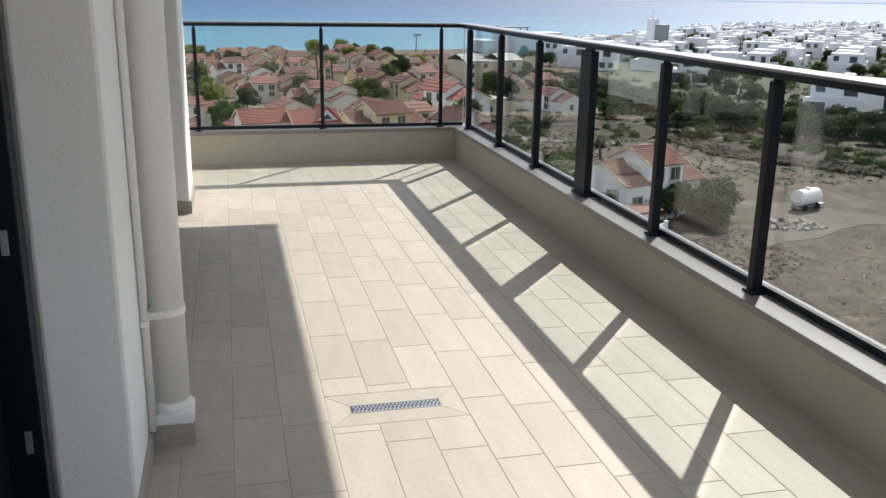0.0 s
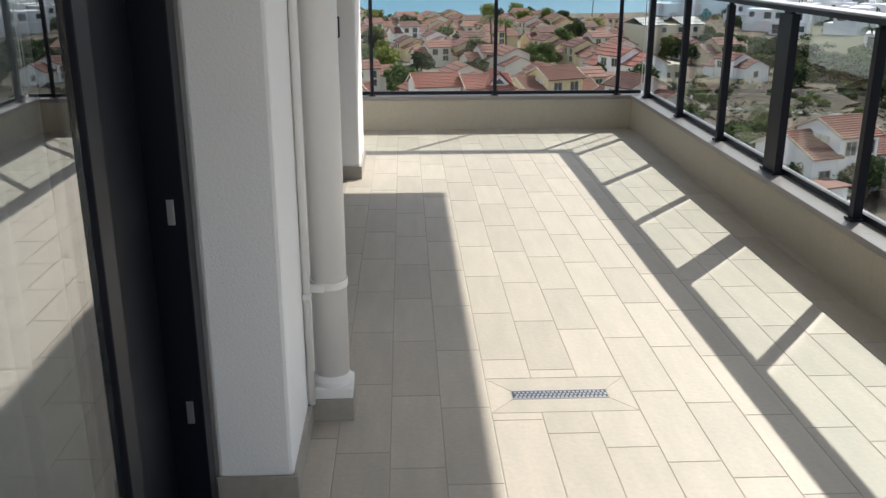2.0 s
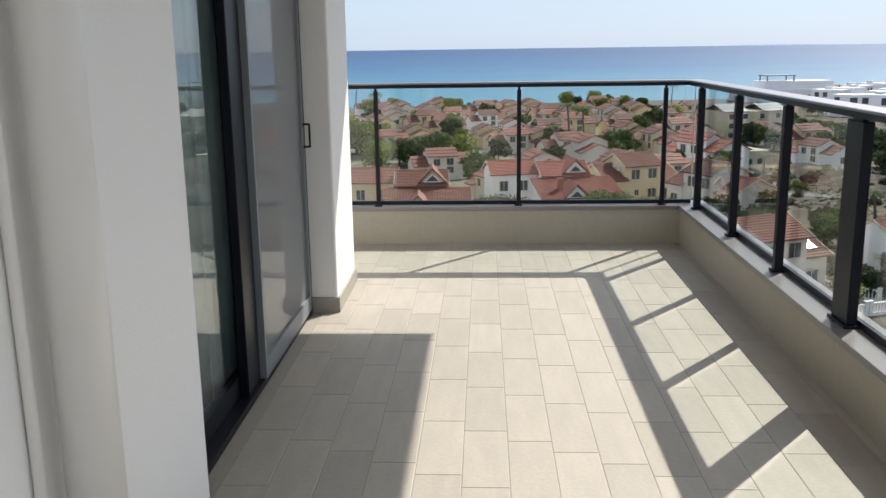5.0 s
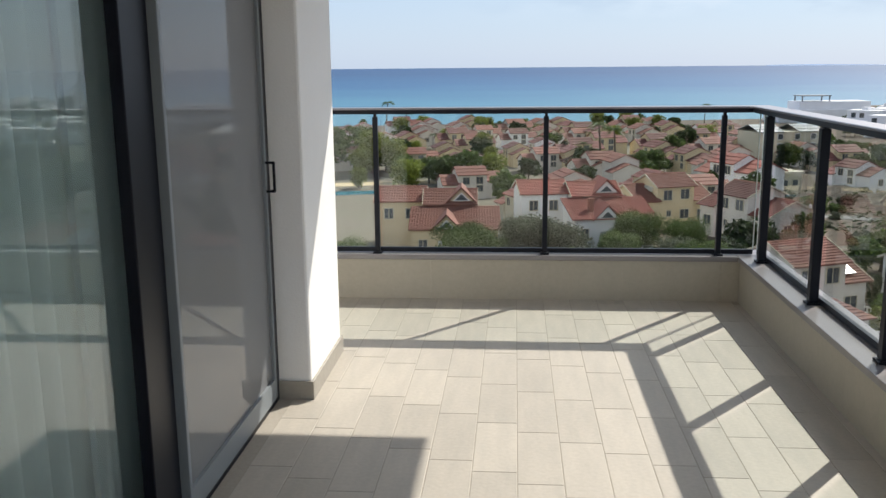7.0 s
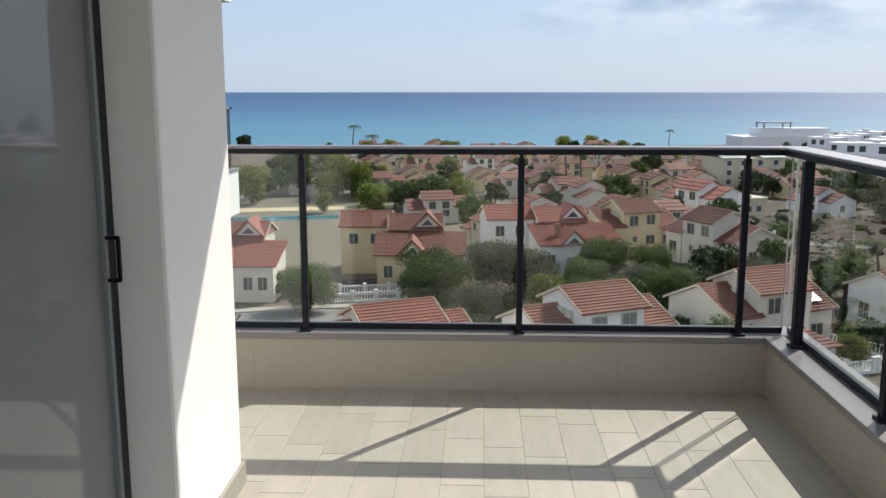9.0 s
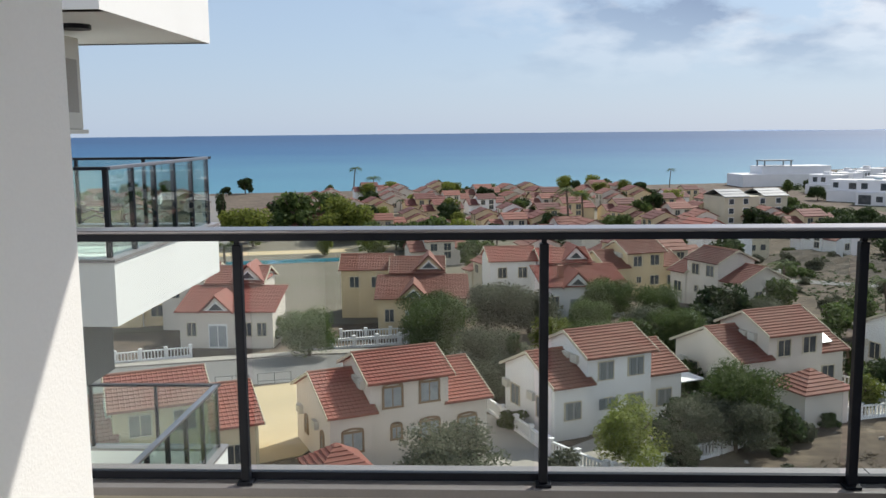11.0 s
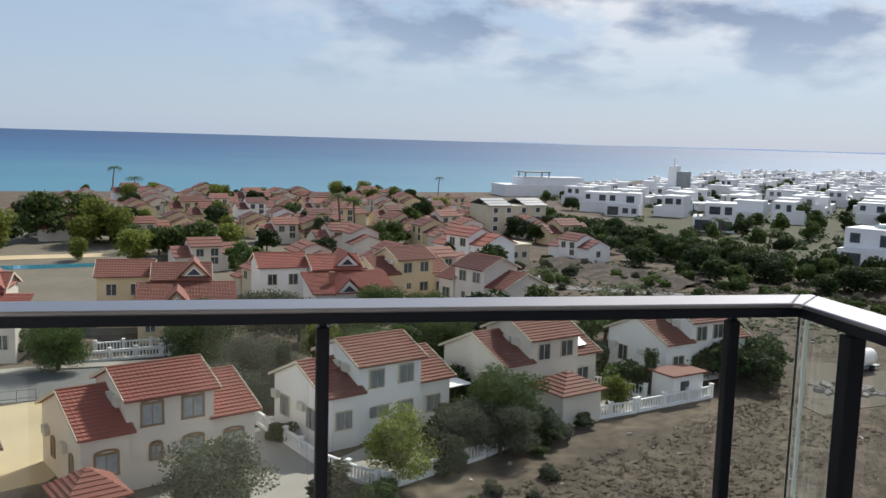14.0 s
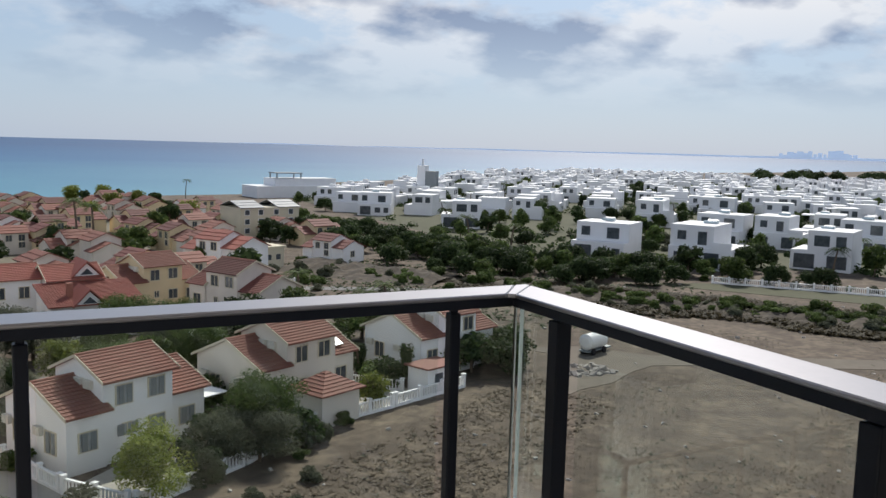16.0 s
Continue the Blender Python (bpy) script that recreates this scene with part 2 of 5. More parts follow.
M = dict(
    tile=material("floor_tile", (0.485, 0.437, 0.366), 0.58, grain=0.25, scale=55, stain=0.55, stain_scale=1.0, streak=(16, 3.0, 5), bump=0.05, vary=0.07, tint=(0.385, 0.352, 0.30)),
    grout=material("grout", (0.39, 0.35, 0.29), 0.85, grain=0.3, scale=60),
    wall_tile=material("parapet_tile", (0.45, 0.41, 0.33), 0.5, grain=0.2, scale=40, stain=0.35, stain_scale=1.0, streak=(6, 6, 1.2), bump=0.05, tint=(0.40, 0.36, 0.29)),
    skirt=material("skirting_tile", (0.36, 0.33, 0.28), 0.55, grain=0.3, scale=40),
    coping=material("coping_stone", (0.26, 0.24, 0.24), 0.30, grain=0.25, scale=90, stain=0.2, stain_scale=3, bump=0.03),
    paint=material("white_paint", (0.91, 0.895, 0.865), 0.6, grain=0.05, scale=90, stain=0.10, stain_scale=1.3, bump=0.12, bump_scale=140, tint=(0.66, 0.64, 0.59)),
    facade=material("white_render", (0.86, 0.86, 0.84), 0.7, grain=0.06, scale=40, stain=0.15, stain_scale=0.7, tint=(0.64, 0.63, 0.60)),
    pvc=material("white_pvc", (0.85, 0.83, 0.79), 0.4, stain=0.12, stain_scale=3),
    black=material("anthracite_metal", (0.007, 0.008, 0.013), 0.4, metal=0.0, grain=0.2, scale=80, spec=0.2),
    rail=material("dark_grey_metal", (0.011, 0.013, 0.020), 0.38, metal=0.0, grain=0.15, scale=120, spec=0.18),
    rail_top=material("handrail_metal", (0.33, 0.315, 0.33), 0.32, metal=0.85, grain=0.15, scale=60, stain=0.15, stain_scale=2),
    steel=material("steel", (0.55, 0.56, 0.58), 0.3, metal=0.9),
    curtain=material("curtain_cloth", (0.88, 0.91, 0.89), 0.9, grain=0.1, scale=300),
    room=material("room_paint", (0.80, 0.78, 0.74), 0.8, stain=0.1),
    glass=glass_material("clear_glass", (0.95, 0.977, 0.965)),
    green_glass=glass_material("greenish_glass", (0.86, 0.93, 0.91), low=0.06),
    door_glass=glass_material("door_glass", (0.90, 0.955, 0.95), low=0.06, high=0.8),
    mirror_glass=glass_material("reflective_door_glass", (0.80, 0.84, 0.84), low=0.30, high=1.2),
    screen=glass_material("grey_screen", (0.62, 0.64, 0.66), rough=0.03, low=0.05, high=0.5, body=(0.29, 0.295, 0.30), share=0.60),
    soil=material("dry_soil", (0.080, 0.057, 0.038), 0.95, grain=0.85, scale=1.0, stain=0.95, stain_scale=0.33, bump=1.0, bump_scale=1.6, tint=(0.19, 0.147, 0.10)),
    asphalt=material("pale_asphalt", (0.20, 0.195, 0.185), 0.9, grain=0.3, scale=2, stain=0.4, stain_scale=0.2),
    paving=material("paving", (0.42, 0.39, 0.34), 0.9, grain=0.3, scale=2, stain=0.4, stain_scale=0.3),
    sand=material("sand", (0.60, 0.48, 0.29), 0.95, grain=0.2, scale=2, stain=0.3, stain_scale=0.25),
    grass=material("grass", (0.075, 0.078, 0.036), 0.95, grain=0.4, scale=2, stain=0.5, stain_scale=0.2),
    bark=material("bark", (0.12, 0.09, 0.065), 0.9, grain=0.4, scale=8),
    leaf=leaf_material("leaf", (0.045, 0.075, 0.022), (0.125, 0.17, 0.05)),
    leaf_light=leaf_material("leaf_light", (0.09, 0.12, 0.022), (0.25, 0.28, 0.06)),
    leaf_olive=leaf_material("leaf_olive", (0.06, 0.07, 0.045), (0.17, 0.18, 0.12)),
    leaf_flower=leaf_material("flowering_leaf", (0.02, 0.035, 0.014), (0.09, 0.12, 0.06)),
    leaf_dark=leaf_material("leaf_dark", (0.020, 0.036, 0.014), (0.058, 0.085, 0.030)),
    straw_dark=leaf_material("brown_scrub", (0.03, 0.026, 0.016), (0.10, 0.085, 0.05)),
    straw=leaf_material("dry_straw", (0.09, 0.070, 0.048), (0.23, 0.185, 0.128)),
    roof=material("roof_tile_red", (0.30, 0.092, 0.066), 0.8, grain=0.35, scale=3, stain=0.45, stain_scale=0.6, bump=0.25, bump_scale=6, vary=0.12, tint=(0.19, 0.075, 0.05)),
    roof_br=material("roof_tile_brown", (0.225, 0.084, 0.058), 0.8, grain=0.35, scale=3, stain=0.45, stain_scale=0.6, bump=0.25, bump_scale=6, vary=0.12, tint=(0.17, 0.08, 0.055)),
    roof_dk=material("roof_tile_dark", (0.155, 0.048, 0.038), 0.8, grain=0.35, scale=3, stain=0.5, stain_scale=0.5, bump=0.25, bump_scale=6, vary=0.25, tint=(0.13, 0.06, 0.045)),
    w_cream2=material("house_pale", (0.72, 0.66, 0.58), 0.8, stain=0.25, stain_scale=0.5, grain=0.08, scale=8),
    ridge=material("ridge_tile", (0.30, 0.13, 0.09), 0.8, grain=0.3, scale=4),
    w_white=material("house_white", (0.88, 0.87, 0.86), 0.8, stain=0.2, stain_scale=0.5, grain=0.08, scale=8, tint=(0.60, 0.58, 0.54)),
    w_peach=material("house_peach", (0.80, 0.71, 0.62), 0.8, stain=0.2, stain_scale=0.5, grain=0.08, scale=8),
    w_yellow=material("house_yellow", (0.70, 0.57, 0.36), 0.8, stain=0.2, stain_scale=0.5, grain=0.08, scale=8),
    w_cream=material("house_cream", (0.62, 0.56, 0.42), 0.8, stain=0.2, stain_scale=0.5, grain=0.08, scale=8),
    w_modern=material("villa_white", (0.74, 0.745, 0.76), 0.7, stain=0.12, stain_scale=0.4, vary=0.05),
    trim=material("brown_trim", (0.30, 0.20, 0.12), 0.7),
    shutter=material("grey_shutter", (0.20, 0.22, 0.23), 0.5),
    pane=material("window_pane", (0.05, 0.06, 0.07), 0.08, stain=0.3, stain_scale=1.0, tint=(0.20, 0.22, 0.23)),
    pane_light=material("curtained_pane", (0.30, 0.33, 0.35), 0.12, stain=0.5, stain_scale=2.0, tint=(0.55, 0.57, 0.57)),
    panel=material("solar_panel", (0.40, 0.50, 0.55), 0.12),
    pool=material("pool_water", (0.05, 0.22, 0.30), 0.1),
    glass_edge=material("glass_edge", (0.82, 0.88, 0.84), 0.3),
    plastic=material("off_white_plastic", (0.66, 0.63, 0.55), 0.5, stain=0.15),
    blue=material("blue_paint", (0.03, 0.22, 0.42), 0.4),
    bank=material("bank_earth", (0.052, 0.041, 0.029), 0.95, grain=0.8, scale=1.2, stain=0.8, stain_scale=0.5, bump=1.0, bump_scale=2.0, tint=(0.135, 0.105, 0.072)),
    track=material("trodden_earth", (0.155, 0.13, 0.098), 0.95, grain=0.4, scale=1.5, stain=0.5, stain_scale=0.3),
    concrete=material("grey_panel", (0.17, 0.17, 0.165), 0.7, grain=0.5, scale=9, stain=0.3),
    haze=material("distant_land_haze_glow", (0.50, 0.60, 0.74), 0.9, stain=0.3, stain_scale=0.01),
    plot=material("plot_earth", (0.19, 0.165, 0.125), 0.95, grain=0.5, scale=1.2, stain=0.6, stain_scale=0.15, tint=(0.10, 0.10, 0.05)),
    rubble=material("rubble", (0.36, 0.33, 0.29), 0.9, grain=0.4, scale=6, vary=0.2),
)

# bright haze before the far coast, painted as bluish colour and a glow
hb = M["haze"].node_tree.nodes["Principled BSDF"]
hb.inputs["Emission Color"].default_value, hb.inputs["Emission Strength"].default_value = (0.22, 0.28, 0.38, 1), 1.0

# sea: paler and greener over the shallows, ruffled
ms = bpy.data.materials.new("sea_water")
ms.use_nodes = True
sn, sl = ms.node_tree.nodes, ms.node_tree.links
sb = sn["Principled BSDF"]
sb.inputs["Roughness"].default_value = 0.58
sb.inputs["IOR"].default_value = 1.33
sg = sn.new("ShaderNodeNewGeometry")
ss = sn.new("ShaderNodeSeparateXYZ")
sl.new(sg.outputs["Position"], ss.inputs[0])
nz = sn.new("ShaderNodeTexNoise")
nz.inputs["Scale"].default_value, nz.inputs["Detail"].default_value = 0.006, 6
sl.new(sg.outputs["Position"], nz.inputs["Vector"])
ad = sn.new("ShaderNodeMath")
ad.operation = "MULTIPLY_ADD"
ad.inputs[1].default_value = 500.0
sl.new(nz.outputs["Fac"], ad.inputs[0])
sl.new(ss.outputs[1], ad.inputs[2])
mr = sn.new("ShaderNodeMapRange")
mr.inputs["From Min"].default_value, mr.inputs["From Max"].default_value = 520, 2300
sl.new(ad.outputs[0], mr.inputs["Value"])
rp = sn.new("ShaderNodeValToRGB")
rp.color_ramp.elements[0].color, rp.color_ramp.elements[1].color = (0.080, 0.225, 0.31, 1), (0.024, 0.080, 0.185, 1)
e = rp.color_ramp.elements.new(0.35)
e.color = (0.032, 0.115, 0.235, 1)
sl.new(mr.outputs[0], rp.inputs[0])
sl.new(rp.outputs[0], sb.inputs["Base Color"])
wv = sn.new("ShaderNodeTexNoise")
wv.inputs["Scale"].default_value, wv.inputs["Detail"].default_value = 0.35, 6
sl.new(sg.outputs["Position"], wv.inputs["Vector"])
bp = sn.new("ShaderNodeBump")
bp.inputs["Strength"].default_value, bp.inputs["Distance"].default_value = 0.35, 1.0
sl.new(wv.outputs["Fac"], bp.inputs["Height"])
sl.new(bp.outputs[0], sb.inputs["Normal"])
M["sea"] = ms


# ---- helpers ----
def bm_box(bm, x0, x1, y0, y1, z0, z1, bevel=0.0):
    r = bmesh.ops.create_cube(bm, size=1.0, matrix=Matrix.Translation(((x0 + x1) / 2, (y0 + y1) / 2, (z0 + z1) / 2)) @ Matrix.Diagonal((x1 - x0, y1 - y0, z1 - z0, 1)))
    if bevel:
        edges = list({e for v in r["verts"] for e in v.link_edges})
        bmesh.ops.bevel(bm, geom=edges, offset=bevel, segments=2, affect="EDGES", profile=0.5)
    return bm


def box(x0, x1, y0, y1, z0, z1, bevel=0.0):
    return bm_box(bmesh.new(), x0, x1, y0, y1, z0, z1, bevel)


def bm_cyl(bm, p, q, r0, r1=None, seg=16):
    p, q = Vector(p), Vector(q)
    d = q - p
    m = Matrix.Translation((p + q) / 2) @ d.to_track_quat("Z", "Y").to_matrix().to_4x4()
    bmesh.ops.create_cone(bm, cap_ends=True, segments=seg, radius1=r0, radius2=r0 if r1 is None else r1, depth=d.length, matrix=m)
    return bm


def cyl(p, q, r0, r1=None, seg=16):
    return bm_cyl(bmesh.new(), p, q, r0, r1, seg)


def mesh_of(bm, name, mat, smooth=False):
    me = bpy.data.meshes.new(name)
    bm.to_mesh(me)
    bm.free()
    me.materials.append(mat)
    if smooth:
        me.shade_smooth()
    return me


def part(name, bm, mat, parent=None, label="", smooth=False):
    ob = new(name, mesh_of(bm, name, mat, smooth))
    ob.parent = parent
    if label:
        ob["label"] = label
    return ob


def empty(name, m=None, **tags):
    ob = new(name)
    if m is not None:
        ob.matrix_basis = m
    return tagged(ob, **tags)


def structure(name, bm, mat, label, category, smooth=False):
    return tagged(part(name, bm, mat, smooth=smooth), label, category, kind="structure")


def prism(bm, pts, z0, z1):
    """A flat polygon raised from z0 to z1."""
    lo = [bm.verts.new((x, y, z0)) for x, y in pts]
    hi = [bm.verts.new((x, y, z1)) for x, y in pts]
    bm.faces.new(hi)
    bm.faces.new(lo[::-1])
    for i in range(len(pts)):
        j = (i + 1) % len(pts)
        bm.faces.new((lo[i], lo[j], hi[j], hi[i]))
    return bm



# ---- terrace ----
FZ = -20.0          # ground under the building
COP = 0.288         # top of the coping
structure("floor", box(-9.0, 0.02, -12.5, 0.02, -0.16, -0.0014), M["grout"], "mortar bed and grout of the tiled terrace floor", "floor")
structure("slab_edge", box(-9.0, 0.20, -12.5, 0.20, -0.36, -0.161), M["facade"], "white rendered edge of the terrace slab", "slab")
structure("ceiling", box(-9.0, 0.21, -8.9, 0.169, 2.80, 3.05), M["facade"], "white underside of the terrace slab above", "ceiling")

# parapets with tiled inner face, overhanging coping
par_r = structure("parapet_right", box(0.02, 0.20, -12.5, 0.20, -0.16, COP - 0.033), M["wall_tile"], "low parapet clad in beige tiles along the terrace", "parapet")
par_f = structure("parapet_far", box(-9.0, 0.019, 0.02, 0.20, -0.16, COP - 0.033), M["wall_tile"], "low parapet clad in beige tiles at the terrace end", "parapet")
cop_r = structure("coping_right", box(0.0, 0.23, -12.5, 0.23, COP - 0.032, COP, 0.003), M["coping"], "grey polished stone coping on the parapet", "coping")
cop_f = structure("coping_far", box(-9.0, -0.002, 0.0, 0.23, COP - 0.032, COP, 0.003), M["coping"], "grey polished stone coping on the parapet", "coping")

# left side: piers, walls
structure("wall_pier_near", box(-2.497, -2.29, -5.52, -4.13, -0.01, 2.80, 0.012), M["paint"], "white painted wall pier between the terrace doors", "wall")
structure("wall_pier_far", box(-2.95, -2.275, -1.76, -1.08, -0.01, 2.80, 0.012), M["paint"], "white painted column at the terrace corner", "wall")
structure("wall_far_room", box(-9.0, -2.951, -1.42, -1.12, -0.01, 2.80), M["paint"], "white painted outer wall of the apartment", "wall")
structure("wall_back", box(-2.75, 0.019, -12.5, -12.3, -0.0035, 0.25), M["wall_tile"], "low tiled parapet closing the terrace", "parapet")
structure("wall_room_back", box(-6.8, -6.6, -12.3, -1.43, -0.01, 2.80), M["room"], "plain inner wall of the room", "wall")
structure("wall_near_room", box(-2.75, -2.52, -12.3, -9.4, -0.01, 2.80), M["paint"], "white painted outer wall of the apartment", "wall")
structure("wall_pier_core", box(-2.75, -2.498, -5.45, -4.18, -0.01, 2.80), M["paint"], "wall behind the pier", "wall")
for a in ((-2.291, -2.277, -5.52, -4.12), (-2.50, -2.277, -5.534, -5.521)):
    structure("baseboard", box(*a, -0.003, 0.075, 0.002), M["skirt"], "grey tile skirting along the pier", "skirting")
for a in ((-2.44, -2.262, -1.774, -1.761), (-2.275, -2.262, -1.76, -1.07)):
    structure("baseboard", box(*a, -0.003, 0.085, 0.002), M["skirt"], "grey tile skirting round the column", "skirting")

# downpipe with its conduit
dp = empty("downpipe", pose(-2.2165, -5.02, 0), label="white plastic rain downpipe clamped to the pier", category="downpipe")
part("pipe", cyl((0, 0, 0.10), (0, 0, 2.80), 0.057, seg=32), M["pvc"], dp, smooth=True)
part("socket", bm_cyl(cyl((0, 0, 0.08), (0, 0, 0.13), 0.066, seg=32), (0, 0, 0.13), (0, 0, 0.15), 0.066, 0.057, 32), M["pvc"], dp)
part("shoe", box(-0.058, 0.068, -0.066, 0.066, 0.075, 0.115, 0.006), M["pvc"], dp)
cl = bmesh.new()
bm_cyl(cl, (0, 0, 0.45), (0, 0, 0.475), 0.061, seg=32)
bm_box(cl, -0.074, -0.01, -0.072, -0.052, 0.449, 0.474, 0.002)
part("clamp", cl, M["pvc"], dp, "yellowed pipe clamp")
tagged(part("pipe_plinth", box(-2.2765, -2.146, -5.09, -4.95, -0.003, 0.078, 0.002), M["skirt"]), "grey tile box round the foot of the downpipe", "plinth")
cd = empty("conduit", pose(-2.277, -5.12, 0.08), label="thin white conduit running beside the downpipe", category="conduit")
part("tube", cyl((0, 0, 0), (0, 0, 2.72), 0.0115, seg=12), M["pvc"], cd, smooth=True)
for z in (0.36, 1.5, 2.4):
    part("clip", box(-0.0125, 0.0145, -0.0145, 0.0145, z, z + 0.02, 0.003), M["pvc"], cd)


def post(x, y, w, d, group):
    p = empty("railing_post", pose(x, y, COP), label="black metal railing post bolted to the coping", category="post", group=group)
    part("shaft", box(-w / 2, w / 2, -d / 2, d / 2, 0.012, 0.862, 0.004), M["rail"], p)
    part("foot", box(-w / 2 - 0.012, w / 2 + 0.012, -d / 2 - 0.012, d / 2 + 0.012, 0, 0.012, 0.002), M["rail"], p)
    part("neck", box(-w * 0.28, w * 0.28, -d * 0.28, d * 0.28, 0.862, 0.882), M["rail"], p)
    return p


far_x = [-2.242 - 1.06 * 2, -2.242 - 1.06, -2.242, -1.185, -0.118]
for x in far_x:
    post(x, 0.048, 0.031, 0.034, "railing posts")
right_y = [-0.15, -1.09, -1.98, -2.87, -3.84, -4.77, -5.70, -6.63, -7.56, -8.5, -9.4]
for y in right_y:
    post(0.095, y, 0.045, 0.17 if y == -2.87 else 0.046, "railing posts")

# mitred top rail
RZ0, RZ1 = 1.170, 1.205


def rail_run(pts_lo, name):
    bm = bmesh.new()
    prism(bm, pts_lo, RZ1 - 0.012, RZ1)
    bmesh.ops.bevel(bm, geom=bm.edges[:], offset=0.003, segments=1, affect="EDGES")
    return bm


RI, RO = 0.03, 0.155      # inner and outer edge of the right rail
FI, FO = -0.015, 0.11     # of the far rail
rl = empty("top_rail", label="flat brushed metal handrail with mitred corner", category="handrail")
part("far_bar", rail_run([(-5.2, FI), (RI - 0.02, FI), (RO - 0.04, FO), (-5.2, FO)], "far"), M["rail_top"], rl)
part("right_bar", rail_run([(RI, FI - 0.02), (RI, -10.5), (RO, -10.5), (RO, FO - 0.02)], "right"), M["rail_top"], rl)
part("corner_piece", rail_run([(RI - 0.019, FI), (RI, FI - 0.019), (RO, FO - 0.019), (RO, FO), (RO - 0.039, FO)], "corner"), M["rail_top"], rl)
part("far_channel", box(-5.2, RO - 0.012, FI + 0.004, FO - 0.006, RZ0 - 0.002, RZ1 - 0.0125), M["rail"], rl, "black channel under the rail")
part("right_channel", box(RI + 0.004, RO - 0.006, -10.5, FI + 0.003, RZ0 - 0.002, RZ1 - 0.0125), M["rail"], rl, "black channel under the rail")

# bottom rails and glass panes
br = empty("bottom_rail", label="black metal channel holding the railing glass", category="rail")
part("far_channel", box(-5.2, 0.10, 0.068, 0.092, COP + 0.004, COP + 0.034, 0.002), M["rail"], br)
part("right_channel", box(0.122, 0.146, -10.5, 0.066, COP + 0.004, COP + 0.034, 0.002), M["rail"], br)


def pane(x0, x1, y0, y1, free=False):
    """free: the pane's end at the terrace corner stands clear of any post."""
    p = tagged(part("glass_panel", box(x0, x1, y0, y1, COP + 0.02, RZ0 - 0.003), M["glass"]), "clear glass panel of the terrace railing", "glass panel", "railing panels")
    if free and x1 - x0 > y1 - y0:
        part("edge", box(x1, x1 + 0.005, y0, y1, COP + 0.02, RZ0 - 0.003), M["glass_edge"], p, "polished pale glass edge")
    elif free:
        part("edge", box(x0, x1, y1, y1 + 0.005, COP + 0.02, RZ0 - 0.003), M["glass_edge"], p, "polished pale glass edge")
    return p


xs = [-5.2] + far_x[1:] + [0.108]
for a, b in zip(xs, xs[1:]):
    pane(a + 0.03, b - (0.008 if b == 0.108 else 0.03), 0.075, 0.085, b == 0.108)
ys = [0.06] + right_y + [-10.5]
for a, b in zip(ys, ys[1:]):
    pane(0.128, 0.138, b + (0.10 if b == -2.87 else 0.042), a - (0.10 if a == -2.87 else -0.03 if a == 0.06 else 0.042), a == 0.06)


# sliding doors
def door_frame(name, y0, y1, x, label):
    d = empty(name, label=label, category="door", kind="structure")
    for nm, bx in (("jamb", (y0, y0 + 0.07, 0, 2.5)), ("jamb", (y1 - 0.07, y1, 0, 2.5)), ("head", (y0 + 0.07, y1 - 0.07, 2.43, 2.5)), ("sill", (y0 + 0.07, y1 - 0.07, 0, 0.03))):
        part(nm, box(x - 0.12, x + 0.0, bx[0], bx[1], bx[2], bx[3], 0.003), M["black"], d)
    return d


def leaf(y0, y1, x, glass, d, name="leaf", w=0.075, mat="black"):
    lf = part(name, box(x - 0.02, x + 0.02, y0, y0 + w, 0.032, 2.42, 0.003), M[mat], d)
    part("stile", box(x - 0.02, x + 0.02, y1 - w, y1, 0.032, 2.42, 0.003), M[mat], lf)
    part("top_bar", box(x - 0.019, x + 0.019, y0 + w, y1 - w, 2.34, 2.42), M[mat], lf)
    part("bottom_bar", box(x - 0.019, x + 0.019, y0 + w, y1 - w, 0.032, 0.12), M[mat], lf)
    part("glass", box(x - 0.006, x + 0.006, y0 + w, y1 - w, 0.12, 2.34), glass, lf, "tinted reflective glass")
    return lf


d1 = door_frame("door_1", -4.125, -1.762, -2.42, "black aluminium sliding terrace door with screen leaf")
leaf(-4.06, -2.90, -2.50, M["door_glass"], d1)
part("interlock", box(-2.479, -2.44, -3.10, -2.905, 0.032, 2.42, 0.004), M["black"], d1)
leaf(-2.90, -1.83, -2.432, M["screen"], d1, "screen_leaf", 0.022, "shutter")
hd = bmesh.new()
for z in (0.95, 1.07):
    bm_box(hd, -2.415, -2.375, -1.85, -1.84, z - 0.005, z + 0.005)
bm_box(hd, -2.383, -2.373, -1.85, -1.84, 0.95, 1.07)
part("handle", hd, M["black"], d1)
d2 = door_frame("door_2", -9.4, -5.535, -2.50, "black aluminium sliding terrace door, half open")
leaf(-8.6, -6.08, -2.535, M["mirror_glass"], d2)
part("stile", box(-2.66, -2.585, -5.98, -5.612, 0.032, 2.42, 0.004), M["black"], d2, "deep black stile of the stacked leaf")
for z in (0.32, 0.86, 1.40):
    part("latch_plate", box(-2.543, -2.525, -5.6085, -5.6055, z - 0.032, z + 0.032, 0.001), M["steel"], d2, "small steel latch plate")
structure("lintel", box(-2.74, -2.43, -4.125, -1.761, 2.501, 2.80), M["paint"], "white lintel above the terrace door", "lintel")
structure("lintel", box(-2.74, -2.52, -9.4, -5.525, 2.501, 2.80), M["paint"], "white lintel above the terrace door", "lintel")


